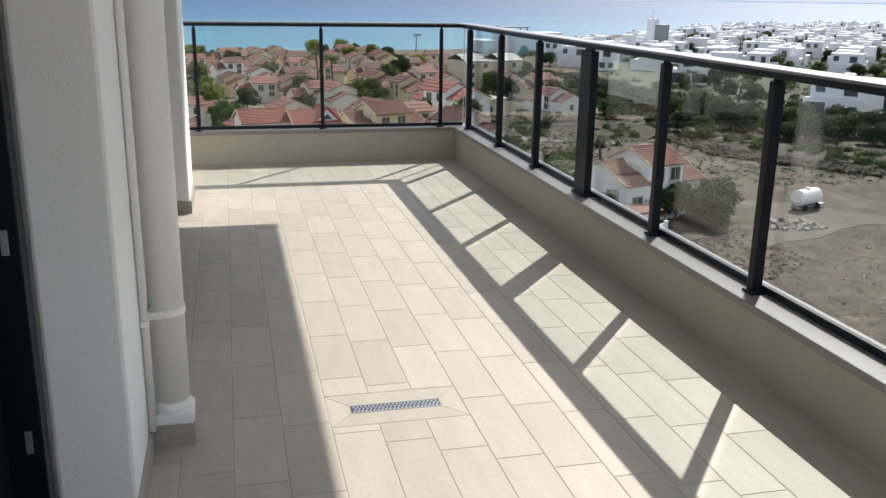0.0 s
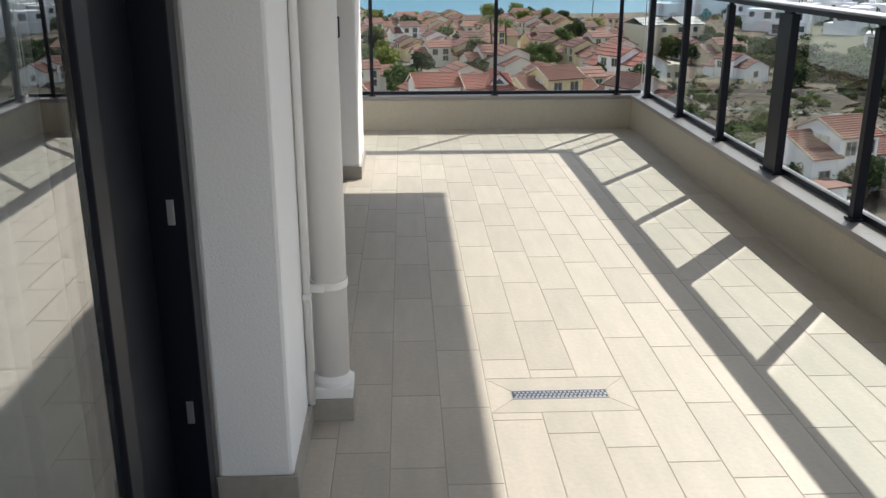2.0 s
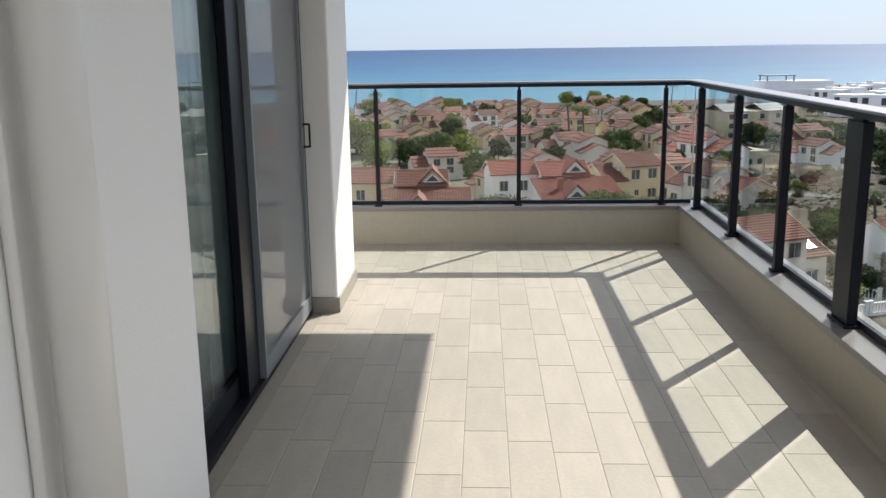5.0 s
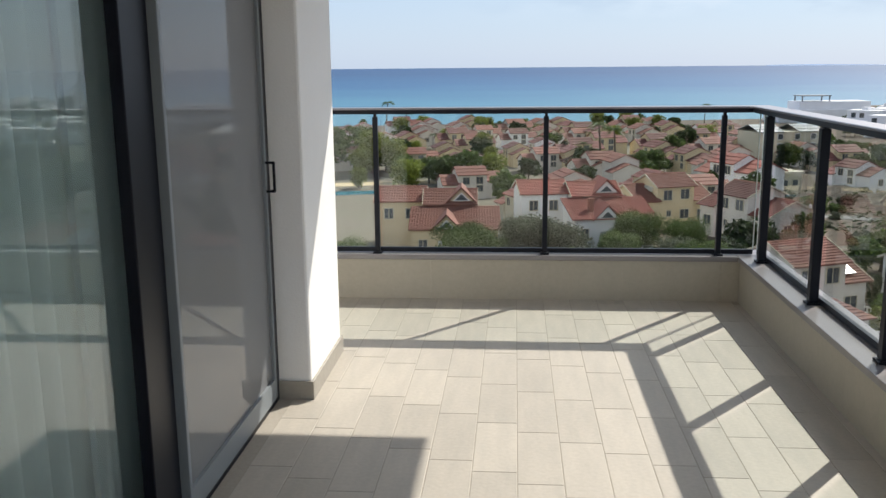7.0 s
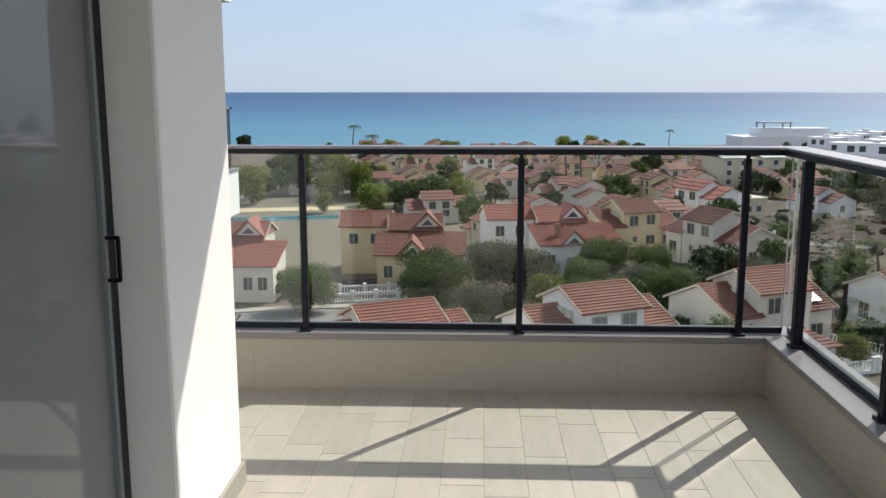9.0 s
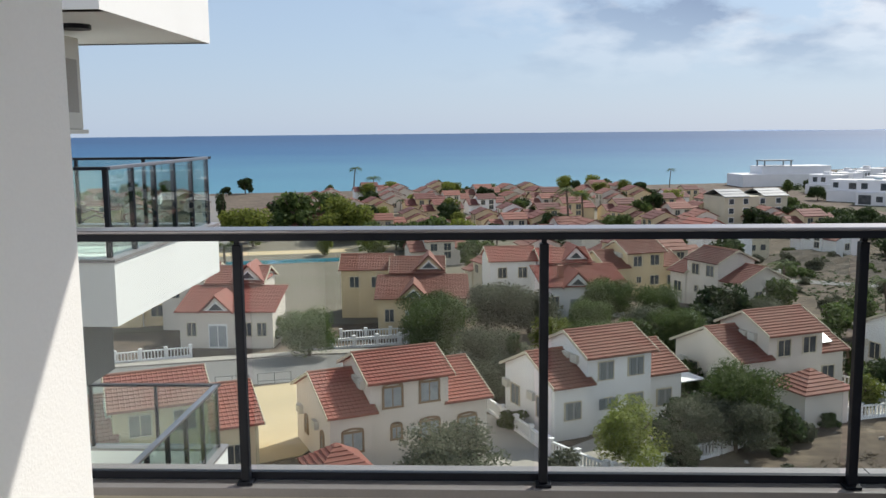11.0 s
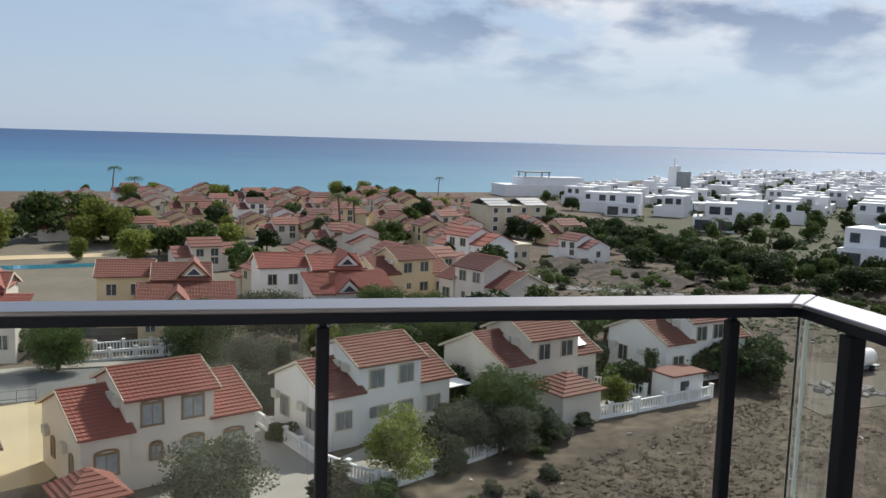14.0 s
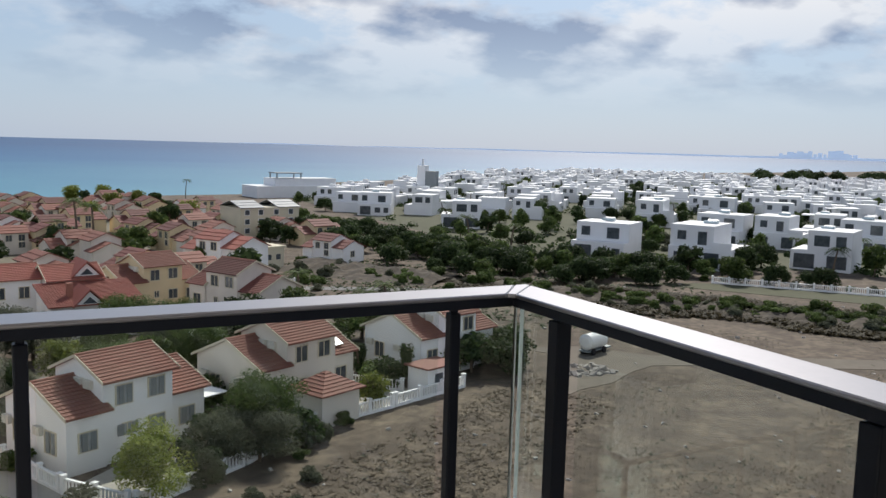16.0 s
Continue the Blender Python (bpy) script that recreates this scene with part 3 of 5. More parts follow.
def curtain(y0, y1, x, lab):
    bm = bmesh.new()
    n = int((y1 - y0) / 0.012)
    rows = []
    for i in range(n + 1):
        y = y0 + (y1 - y0) * i / n
        dx = 0.03 * math.sin(y * 52) + 0.012 * math.sin(y * 23 + 1)
        rows.append([bm.verts.new((x + dx * k, y, z)) for z, k in ((0.02, 1.2), (1.2, 1.0), (2.45, 0.7))])
    for a, b in zip(rows, rows[1:]):
        for k in range(2):
            bm.faces.new((a[k], b[k], b[k + 1], a[k + 1]))
    bmesh.ops.solidify(bm, geom=bm.faces[:], thickness=0.002)
    return tagged(part("curtain", bm, M["curtain"], smooth=True), lab, "curtain")


curtain(-4.1, -3.25, -2.585, "pale greenish curtain drawn behind the door glass")
curtain(-3.2, -1.95, -2.56, "grey curtain hanging behind the sliding door")
curtain(-6.5, -6.12, -2.70, "grey curtain bunched beside the open door")
structure("room_floor", box(-6.6, -2.75, -12.3, -1.43, -0.011, -0.001), M["room"], "plain room floor behind the doors", "floor")

# linear drain
dr = empty("floor_drain", pose(-1.443, -4.935, 0), label="slim steel floor drain set in mitred tiles", category="drain")
part("tray", box(-0.165, 0.165, -0.026, 0.026, -0.0012, -0.0008), M["pane"], dr)
for i in range(2):
    part("rim", box(-0.168, 0.168, (-0.031, 0.026)[i], (-0.026, 0.031)[i], -0.010, 0.001), M["steel"], dr)
gr = bmesh.new()
for i in range(22):
    for k in range(3):
        x = -0.158 + i * 0.0146 + (k % 2) * 0.006
        bm_box(gr, x, x + 0.009, -0.024 + k * 0.017, -0.012 + k * 0.017, -0.0007, 0.0008)
part("grate", gr, M["steel"], dr, "perforated steel grate")


# ---- ground and sea ----
coast = [(-4800, 150), (-420, 262), (-97, 306), (0, 326), (92, 346), (128, 420), (320, 545), (506, 640), (1009, 800), (1700, 1100), (2600, 1350), (4800, 1500)]
bm = bmesh.new()
top = [bm.verts.new((x, y, FZ)) for x, y in coast]
low = [bm.verts.new((x * 1.004, y + 6, FZ - 2)) for x, y in coast]
back = [bm.verts.new((x, -4800, FZ)) for x, y in coast]
for i in range(len(coast) - 1):
    bm.faces.new((back[i], back[i + 1], top[i + 1], top[i]))
    bm.faces.new((top[i], top[i + 1], low[i + 1], low[i]))
structure("ground", bm, M["soil"], "dry brown earth with sparse weeds", "ground")
bm = bmesh.new()
bmesh.ops.create_circle(bm, cap_ends=True, radius=4900, segments=96, matrix=Matrix.Translation((0, 0, FZ - 0.6)))
structure("sea", bm, M["sea"], "calm blue sea reaching the horizon", "sea")


def patch(name, pts, z, mat, label, cat):
    return structure(name, prism(bmesh.new(), pts, FZ - 0.2, FZ + z), M[mat], label, cat)


# ---- houses ----
def roof_slope(bm, x0, x1, y0, z0, y1, z1, fine):
    """One roof plane from the eave (y0, z0) up to the ridge (y1, z1), laid in stepped courses."""
    run = math.hypot(y1 - y0, z1 - z0)
    n = max(2, int(run / 0.34)) if fine else 3
    for i in range(n):
        a, b = i / n, (i + 1) / n
        ya, yb = y0 + (y1 - y0) * a, y0 + (y1 - y0) * b
        za, zb = z0 + (z1 - z0) * a, z0 + (z1 - z0) * b
        v = [bm.verts.new(p) for p in ((x0, ya, za + 0.075), (x1, ya, za + 0.075), (x1, yb, zb + 0.0), (x0, yb, zb + 0.0),
                                       (x0, ya, za - 0.08), (x1, ya, za - 0.08), (x1, yb, zb - 0.08), (x0, yb, zb - 0.08))]
        for f in ((0, 1, 2, 3), (5, 4, 7, 6), (4, 5, 1, 0), (1, 5, 6, 2), (4, 0, 3, 7)):
            bm.faces.new([v[k] for k in f])
        if fine:
            m = int((x1 - x0) / 0.3)
            for j in range(m):
                xa = x0 + (x1 - x0) * (j + 0.2) / m
                xb = xa + 0.14
                w = [bm.verts.new(p) for p in ((xa, ya, za + 0.06), (xb, ya, za + 0.06), (xb, yb, zb + 0.015), (xa, yb, zb + 0.015),
                                               ((xa + xb) / 2, ya, za + 0.10), ((xa + xb) / 2, yb, zb + 0.045))]
                for f in ((0, 4, 5, 3), (4, 1, 2, 5), (0, 1, 4)):
                    bm.faces.new([w[k] for k in f])


def gable_block(h, x0, x1, y0, y1, eave, wall, roof, fine, pitch=0.42, over=0.45):
    bm = bmesh.new()
    ym, top_z = (y0 + y1) / 2, eave + pitch * (y1 - y0) / 2
    v = [bm.verts.new(p) for x in (x0, x1) for p in ((x, y0, 0), (x, y1, 0), (x, y1, eave), (x, ym, top_z), (x, y0, eave))]
    for f in ((4, 3, 2, 1, 0), (5, 6, 7, 8, 9), (0, 5, 9, 4), (6, 1, 2, 7), (4, 9, 8, 3), (3, 8, 7, 2)):
        bm.faces.new([v[k] for k in f])
    part("wall", bm, M[wall], h)
    bm = bmesh.new()
    roof_slope(bm, x0 - 0.3, x1 + 0.3, y0 - over, eave - over * pitch + 0.1, ym, top_z + 0.1, fine)
    roof_slope(bm, x0 - 0.3, x1 + 0.3, y1 + over, eave - over * pitch + 0.1, ym, top_z + 0.1, fine)
    rf = part("roof", bm, M[roof], h)
    if fine:
        part("ridge", cyl((x0 - 0.32, ym, top_z + 0.12), (x1 + 0.32, ym, top_z + 0.12), 0.11, seg=8), M["ridge"], rf)
    if fine:
        for xx in (x0 - 0.33, x1 + 0.30):
            for ya, s in ((y0 - over, 1), (y1 + over, -1)):
                bmv = bmesh.new()
                zb = eave - over * pitch
                pts = [(ya, zb - 0.02), (ym, top_z - 0.02), (ym, top_z + 0.2), (ya, zb + 0.2)]
                lo = [bmv.verts.new((xx, p, q)) for p, q in pts]
                hi = [bmv.verts.new((xx + 0.05, p, q)) for p, q in pts]
                bmv.faces.new(lo)
                bmv.faces.new(hi[::-1])
                for i in range(4):
                    bmv.faces.new((lo[i], hi[i], hi[(i + 1) % 4], lo[(i + 1) % 4]))
                part("barge_board", bmv, M["w_cream"], rf)


def house_window(h, m, w, hgt, style):
    """A window on a wall, m: its pose with local -y facing out."""
    bm = bmesh.new()
    t = 0.12 if style == "arch" else 0.07
    for a in ((-w / 2 - t, -w / 2, 0, hgt), (w / 2, w / 2 + t, 0, hgt), (-w / 2 - t, w / 2 + t, hgt, hgt + t), (-w / 2 - t - 0.03, w / 2 + t + 0.03, -t, 0)):
        bm_box(bm, a[0], a[1], -0.10, 0.02, a[2], a[3])
    bm_box(bm, -0.03, 0.03, -0.05, 0.02, 0, hgt)
    if style == "arch":
        for i in range(8):
            a = -0.9 + 1.8 * i / 8
            x, z = math.sin(a + 0.11) * w * 0.66, hgt + math.cos(a + 0.11) * 0.36 - 0.08
            bm_box(bm, x - 0.11, x + 0.11, -0.09, 0.0, z - 0.05, z + 0.06)
    bm.transform(m)
    wd = part("window", bm, M["trim" if style == "arch" else "w_cream"], h)
    p = box(-w / 2, w / 2, -0.025, 0.015, 0, hgt)
    p.transform(m)
    part("pane", p, M["pane_light" if style in ("arch", "shutter") else "pane"], wd)
    if style == "shutter":
        for s in (-1, 1):
            b = box(s * w / 2 - 0.02 if s > 0 else -w / 2 - 0.5, s * w / 2 + 0.5 if s > 0 else -w / 2 + 0.02, -0.13, -0.102, -0.02, hgt + 0.02) if w < 1.0 else box(s * w / 4 - w * 0.1, s * w / 4 + w * 0.22, -0.13, -0.102, 0, hgt)
            b.transform(m)
            part("shutter", b, M["shutter"], wd)
    return wd


def outdoor_unit(h, x, y, z, face):
    b = box(-0.4, 0.4, -0.32, -0.02, 0, 0.58, 0.02)
    bm_cyl(b, (-0.1, -0.325, 0.29), (-0.1, -0.345, 0.29), 0.22, seg=12)
    b.transform(pose(x, y, z, 0, 0, face))
    return part("air_conditioner", b, M["plastic"], h)


def villa(m, wall, roof, fine=True, style="plain", dims=(2.8, 5.4, 3.1), extra=(), label="", eaves=(3.95, 5.7, 3.7), depths=(7.6, 5.6, 7.2), fronts=(0.0, 0.25, 0.75), pitch=0.43, panel=None):
    """Lower wing, taller main block and right wing in a row; the origin is the main block's front corner. panel: how far up the right roof the collector lies."""
    h = empty("house", m, label=label, category="house", group="villas below the terrace")
    lw, mw, rw = dims
    le, me_, re_ = eaves
    for (a, b), y0, dep, ev in zip(((-lw, 0), (0, mw), (mw, mw + rw)), fronts, depths, eaves):
        gable_block(h, a, b, y0, y0 + dep, ev, wall, roof, fine, pitch)
    f0, f1, f2 = fronts
    wins = [(mw * 0.28, f1, me_ - 1.8, 1.2, 1.25), (mw * 0.75, f1, me_ - 1.75, 1.25, 1.25), (mw * 0.75, f1, 1.4, 1.25, 1.15),
            (mw * 0.32, f1, 1.75, 0.6, 0.75), (mw + rw * 0.5, f2, 1.15, 1.25, 1.2), (-lw * 0.48, f0, 1.45, 1.25, 1.2)]
    for x, y, z, w, hg in wins if fine else wins[:3]:
        house_window(h, pose(x, y, z), w, hg, style)
    house_window(h, pose(mw + rw, f2 + 2.8, 1.3, 0, 0, 90), 1.1, 1.2, style)
    if not fine:
        return h
    for y in (1.75, 5.55):
        house_window(h, pose(-lw, y, 1.25, 0, 0, -90), 0.55 if style == "arch" else 1.2, 0.9 if style == "arch" else 1.4, style)
        outdoor_unit(h, -lw, y + 1.25, 2.25, -90)
    for y in (1.7, 2.8):
        outdoor_unit(h, 0, y, me_ - 0.75, -90)
    house_window(h, pose(mw * 0.5, f1 + depths[1], 3.3, 0, 0, 180), 1.2, 1.2, style)
    if "unit" in extra:
        outdoor_unit(h, mw * 0.53, f1, 1.75, 0)
    part("downpipe", cyl((mw + 0.06, f1 + 0.2, 0), (mw + 0.06, f1 + 0.2, re_ + 0.1), 0.05, seg=8), M["pvc"], h)
    if "porch" in extra:
        hip_roof(h, 0.8, -3.5, 4.0, 3.4, 2.6, wall, roof)
    if "awning" in extra:
        part("awning", box(mw + rw, mw + rw + 2.6, f2 + 0.4, f2 + 2.6, 2.45, 2.52), M["w_white"], h, "flat white sun awning")
    if panel is not None:
        tilt = math.degrees(math.atan(pitch))
        ph = part("solar_heater", box(-0.75, 0.75, 0, 1.9, -0.03, 0.03, 0.01), M["panel"], h, "tilted glass solar collector")
        ph.matrix_basis = pose(mw + 1.0 + (0.5 if panel < 1 else 0), f2 + panel, re_ + pitch * panel + 0.36, tilt)
        part("tank", cyl((mw + 0.4, f2 + 3.5, re_ + pitch * 3.5 + 0.75), (mw + 1.6, f2 + 3.5, re_ + pitch * 3.5 + 0.75), 0.27), M["pvc"], h)
    return h


def dormer_villa(m, wall, roof, label, chimney=False):
    """Two upper blocks side by side behind a wide, low front roof; gabled dormers in both roofs."""
    h = empty("house", m, label=label, category="house", group="villas below the terrace")
    gable_block(h, -5.9, -0.2, 8.2, 13.8, 5.75, wall, roof, True, 0.43)
    gable_block(h, 0, 5.8, 6.0, 11.6, 5.7, wall, roof, True, 0.43)
    body = bmesh.new()
    v = [body.verts.new(p) for x in (-1.2, 8.2) for p in ((x, 0, 0), (x, 6.0, 0), (x, 6.0, 5.3), (x, 0, 3.8))]
    for f in ((3, 2, 1, 0), (4, 5, 6, 7), (0, 4, 7, 3), (5, 1, 2, 6), (3, 7, 6, 2)):
        body.faces.new([v[k] for k in f])
    part("wall", body, M[wall], h)
    bm = bmesh.new()
    roof_slope(bm, -1.6, 8.6, -0.45, 3.8, 6.0, 5.42, True)
    part("roof", bm, M[roof], h)
    gable_dormer(h, 2.6, -0.3, 3.85, wall, roof)
    gable_dormer(h, 4.2, 6.2, 5.95, wall, roof)
    for x in (0.0, 5.6, 7.1):
        house_window(h, pose(x, 0, 1.3), 0.9, 1.3, "plain")
    door = part("door", box(1.7, 3.6, -0.06, 0.04, 0, 2.5), M["w_white"], h, "white panelled double door")
    for x in (1.8, 2.7):
        part("door_panel", box(x, x + 0.8, -0.09, -0.062, 0.2, 2.3), M["pane_light"], door)
    for y in (1.5, 4.0):
        house_window(h, pose(-1.2, y, 1.5, 0, 0, -90), 0.8, 1.0, "plain")
    for x in (-4.4, -1.9):
        house_window(h, pose(x, 8.2, 3.6), 1.0, 1.2, "plain")
    if chimney:
        part("chimney", box(0.9, 1.5, 1.8, 2.4, 4.0, 5.9), M["ridge"], h)
    return h


def gable_dormer(h, x, y, z, wall, roof, k=1.25):
    """A small gabled roof standing out of the slope behind it, with a three-cornered window."""
    def solid(pts, y0, y1):
        bm = bmesh.new()
        a = [bm.verts.new((x + p * k, y0, z + q * k)) for p, q in pts]
        b = [bm.verts.new((x + p * k, y1, z + q * k)) for p, q in pts]
        bm.faces.new(a)
        bm.faces.new(b[::-1])
        for i in range(len(pts)):
            n = (i + 1) % len(pts)
            bm.faces.new((a[i], b[i], b[n], a[n]))
        bmesh.ops.recalc_face_normals(bm, faces=bm.faces[:])
        return bm
    dm = part("dormer", solid([(-1.1, -0.2), (1.1, -0.2), (1.1, 0), (0, 1.1), (-1.1, 0)], y, y + 3.2), M[wall], h)
    for s in (-1, 1):
        part("dormer_roof", solid([(s * 1.4, -0.2), (0, 1.22), (0, 1.36), (s * 1.47, -0.1)], y - 0.4, y + 4.0), M[roof], dm)
    part("frame", solid([(-0.85, 0), (0.85, 0), (0, 0.82)], y - 0.05, y + 0.02), M["w_white"], dm)
    part("pane", solid([(-0.6, 0.08), (0.6, 0.08), (0, 0.64)], y - 0.08, y - 0.052), M["pane"], dm)


def hip_roof(h, x, y, w, d, z, wall, roof):
    an = part("annexe", box(x - w / 2, x + w / 2, y - d / 2, y + d / 2, 0, z), M[wall], h)
    bm = bmesh.new()
    n = 7
    for i in range(n):
        k0, k1 = 1 - i / n, 1 - (i + 1) / n
        za, zb = z + 1.3 * i / n, z + 1.3 * (i + 1) / n
        W, D = w / 2 + 0.4, d / 2 + 0.4
        lo = [bm.verts.new((x + sx * W * k0, y + sy * D * k0, za + 0.06)) for sx, sy in ((-1, -1), (1, -1), (1, 1), (-1, 1))]
        hi = [bm.verts.new((x + sx * W * max(k1, 0.02), y + sy * D * max(k1, 0.02), zb)) for sx, sy in ((-1, -1), (1, -1), (1, 1), (-1, 1))]
        un = [bm.verts.new(c.co - Vector((0, 0, 0.12))) for c in lo]
        for j in range(4):
            bm.faces.new((lo[j], lo[(j + 1) % 4], hi[(j + 1) % 4], hi[j]))
            bm.faces.new((un[j], un[(j + 1) % 4], lo[(j + 1) % 4], lo[j]))
        if i == n - 1:
            bm.faces.new(hi)
    part("roof", bm, M[roof], an)


def at_corner(x, y, lw=2.8, turn=26.0):
    """The pose that puts the front corner of a villa's lower wing at (x, y)."""
    return pose(x, y, FZ, 0, 0, turn) @ Matrix.Translation((lw, 0, 0))


G = 26.4                 # the nearest villas' common turn
villa(at_corner(-10.89, 50.36, 2.77, G), "w_peach", "roof", True, "arch", (2.77, 5.46, 3.0), ("unit",), "peach two-storey villa with red tiled roofs and arched windows", depths=(8.1, 5.6, 8.0), fronts=(0.0, 0.34, 0.67), pitch=0.42)
villa(at_corner(3.53, 56.89, 2.81, G), "w_white", "roof_br", True, "shutter", (2.81, 5.43, 3.17), ("awning",), "white two-storey villa with brown tiled roofs and grey shutters", depths=(7.2, 5.55, 7.0), panel=1.9)
villa(at_corner(18.06, 63.89, 2.71, 23.9), "w_cream2", "roof_br", True, "plain", (2.71, 5.31, 3.13), ("porch",), "pale two-storey villa with solar panel and hipped annexe", depths=(8.0, 5.7, 7.0), fronts=(0.0, 0.04, 0.95), panel=0.3)
villa(at_corner(34.73, 69.82, 2.93, 18.5), "w_white", "roof_br", True, "plain", (2.93, 4.5, 3.4), (), "white villa with brown tiled roofs beside the field", depths=(7.7, 5.7, 7.0), fronts=(0.0, -0.06, 0.6))
villa(at_corner(-25.2, 44.6), "w_yellow", "roof", True, "plain", label="yellow villa with red tiled roof below the balcony")

dormer_villa(pose(-11.3, 90.2, FZ, 0, 0, 3), "w_yellow", "roof_br", "yellow villa with dormers in its stepped red tiled roofs")
dormer_villa(pose(6.8, 97.2, FZ, 0, 0, 10), "w_white", "roof", "white villa with dormers in its stepped red tiled roofs", True)
dormer_villa(pose(-30.5, 83.6, FZ, 0, 0, 0), "w_cream2", "roof", "pale peach villa with dormers in its stepped red tiled roofs")
villa(pose(17.2, 110.7, FZ, 0, 0, 22), "w_yellow", "roof_br", True, label="yellow two-storey villa with brown tiled roofs")
villa(pose(23.5, 106.5, FZ, 0, 0, -62), "w_cream2", "roof_dk", True, label="pale villa with dark red roofs and a gable end")
villa(pose(-44.5, 92.0, FZ, 0, 0, 10), "w_yellow", "roof_dk", True, label="yellow two-storey villa with dark tiled roofs")

protos = []
for w, r, nm in (("w_yellow", "roof_dk", "yellow"), ("w_cream2", "roof_br", "peach"), ("w_white", "roof_dk", "white"), ("w_cream", "roof_br", "cream")):
    protos.append(villa(at_corner(-300 - 20 * len(protos), 100), w, r, False, "plain", label=nm + " villa with red tiled roof near the shore", eaves=(2.9, 4.6, 3.3), depths=(6.6, 5.6, 6.4)))
rnd = random.Random(5)
placed = []
for j in range(10):
    for i in range(18):
        y = 122 + j * 17
        x = -165 + i * 14.5 + (j % 2) * 6
        x, y = x + rnd.uniform(-2.5, 2.5), y + rnd.uniform(-3, 3)
        if x > 62 - (y - 120) * 0.05 or y > 284 + x * 0.15 or (-82 < x < -50 and y > 130) or (x < -15 and y < 172 and x > -55):
            continue
        if x > 22 and y < 150:
            continue
        placed.append((x, y))
for x, y in placed:
    k = rnd.choice((0, 0, 1, 1, 2, 3))
    copy_thing(protos[k], at_corner(x, y, turn=15 + rnd.choice((0, 0, 90, -90, -80))) @ Matrix.Scale(rnd.uniform(0.82, 0.95), 4))


# modern white villas
def modern(m, kind, fine=True, label="white flat-roofed modern villa with dark windows"):
    h = empty("modern_villa", m, label=label, category="house", group="white modern villas")
    part("wall", box(-4.5, 4.5, 0, 9, 0, 3.1), M["w_modern"], h)
    if kind == 0:
        part("upper_storey", box(-4.5, 1.8, 0.6, 9, 3.1, 6.2), M["w_modern"], h)
        part("parapet", box(1.8, 4.5, 0, 0.2, 3.1, 4.0), M["w_modern"], h)
        wins = [(-3.4, -2.2, 0.6, 4.1, 5.3), (-0.4, 0.8, 0.6, 3.5, 5.3), (-3.6, -1.8, 0, 0.6, 2.3), (0.8, 2.8, 0, 0.4, 2.4)]
    elif kind == 1:
        part("upper_storey", box(-2.0, 4.5, 0.0, 8, 3.1, 6.3), M["w_modern"], h)
        part("canopy", box(-4.7, -2.0, -0.8, 4, 5.9, 6.15), M["w_modern"], h)
        wins = [(-1.0, 1.2, 0, 3.9, 5.5), (2.2, 3.6, 0, 3.9, 5.5), (-3.9, -0.9, 0, 0.3, 2.5), (1.0, 3.8, 0, 0.5, 2.4)]
    else:
        part("upper_storey", box(-4.5, 4.5, 2.4, 9, 3.1, 6.1), M["w_modern"], h)
        wins = [(-3.6, -2.2, 2.4, 3.9, 5.3), (0.8, 2.8, 2.4, 3.6, 5.3), (-3.8, -1.0, 0, 0.3, 2.5), (0.2, 1.6, 0, 0.9, 2.2), (2.6, 3.8, 0, 0.9, 2.2)]
    for x0, x1, y, z0, z1 in wins if fine else wins[:2]:
        wd = part("window", box(x0 - 0.06, x1 + 0.06, y - 0.05, y + 0.02, z0 - 0.06, z1 + 0.06), M["shutter"], h)
        part("pane", box(x0, x1, y - 0.08, y - 0.052, z0, z1), M["pane"], wd)
    for y in (2.5, 6.0) if fine else ():
        wd = part("window", box(-4.56, -4.48, y - 0.75, y + 0.75, 0.9, 2.3), M["shutter"], h)
        part("pane", box(-4.6, -4.562, y - 0.65, y + 0.65, 1.0, 2.2), M["pane"], wd)
    if not fine:
        return h
    part("roof_tank", cyl((-1.0, 6.5, 6.4), (0.6, 6.5, 6.4), 0.35, seg=10), M["pvc"], h)
    part("collector", box(-1.2, 0.8, 5.0, 5.9, 6.25, 6.6), M["panel"], h)
    return h


mods = [modern(pose(400 + 20 * k, -300, FZ), k % 3, k < 3) for k in range(6)]
for x, y, k, r, sc in ((105.6, 136.3, 2, -58, 1.2), (117.1, 120.8, 0, -62, 1.3), (139, 112, 1, -62, 1.2), (104.5, 242.4, 2, -30, 1.1), (111, 200.7, 1, -30, 1.15), (170, 194, 0, -52, 1.2), (205, 206, 2, -52, 1.2),
                       (238, 209, 1, -52, 1.2), (165, 242, 0, -42, 1.1), (150, 150, 2, -62, 1.2), (160, 141, 0, -62, 1.2), (172, 128, 2, -62, 1.2), (186, 150, 1, -55, 1.1), (200, 118, 2, -60, 1.1)):
    copy_thing(mods[k], pose(x, y, FZ, 0, 0, r) @ Matrix.Scale(sc, 4))
far_spots = []
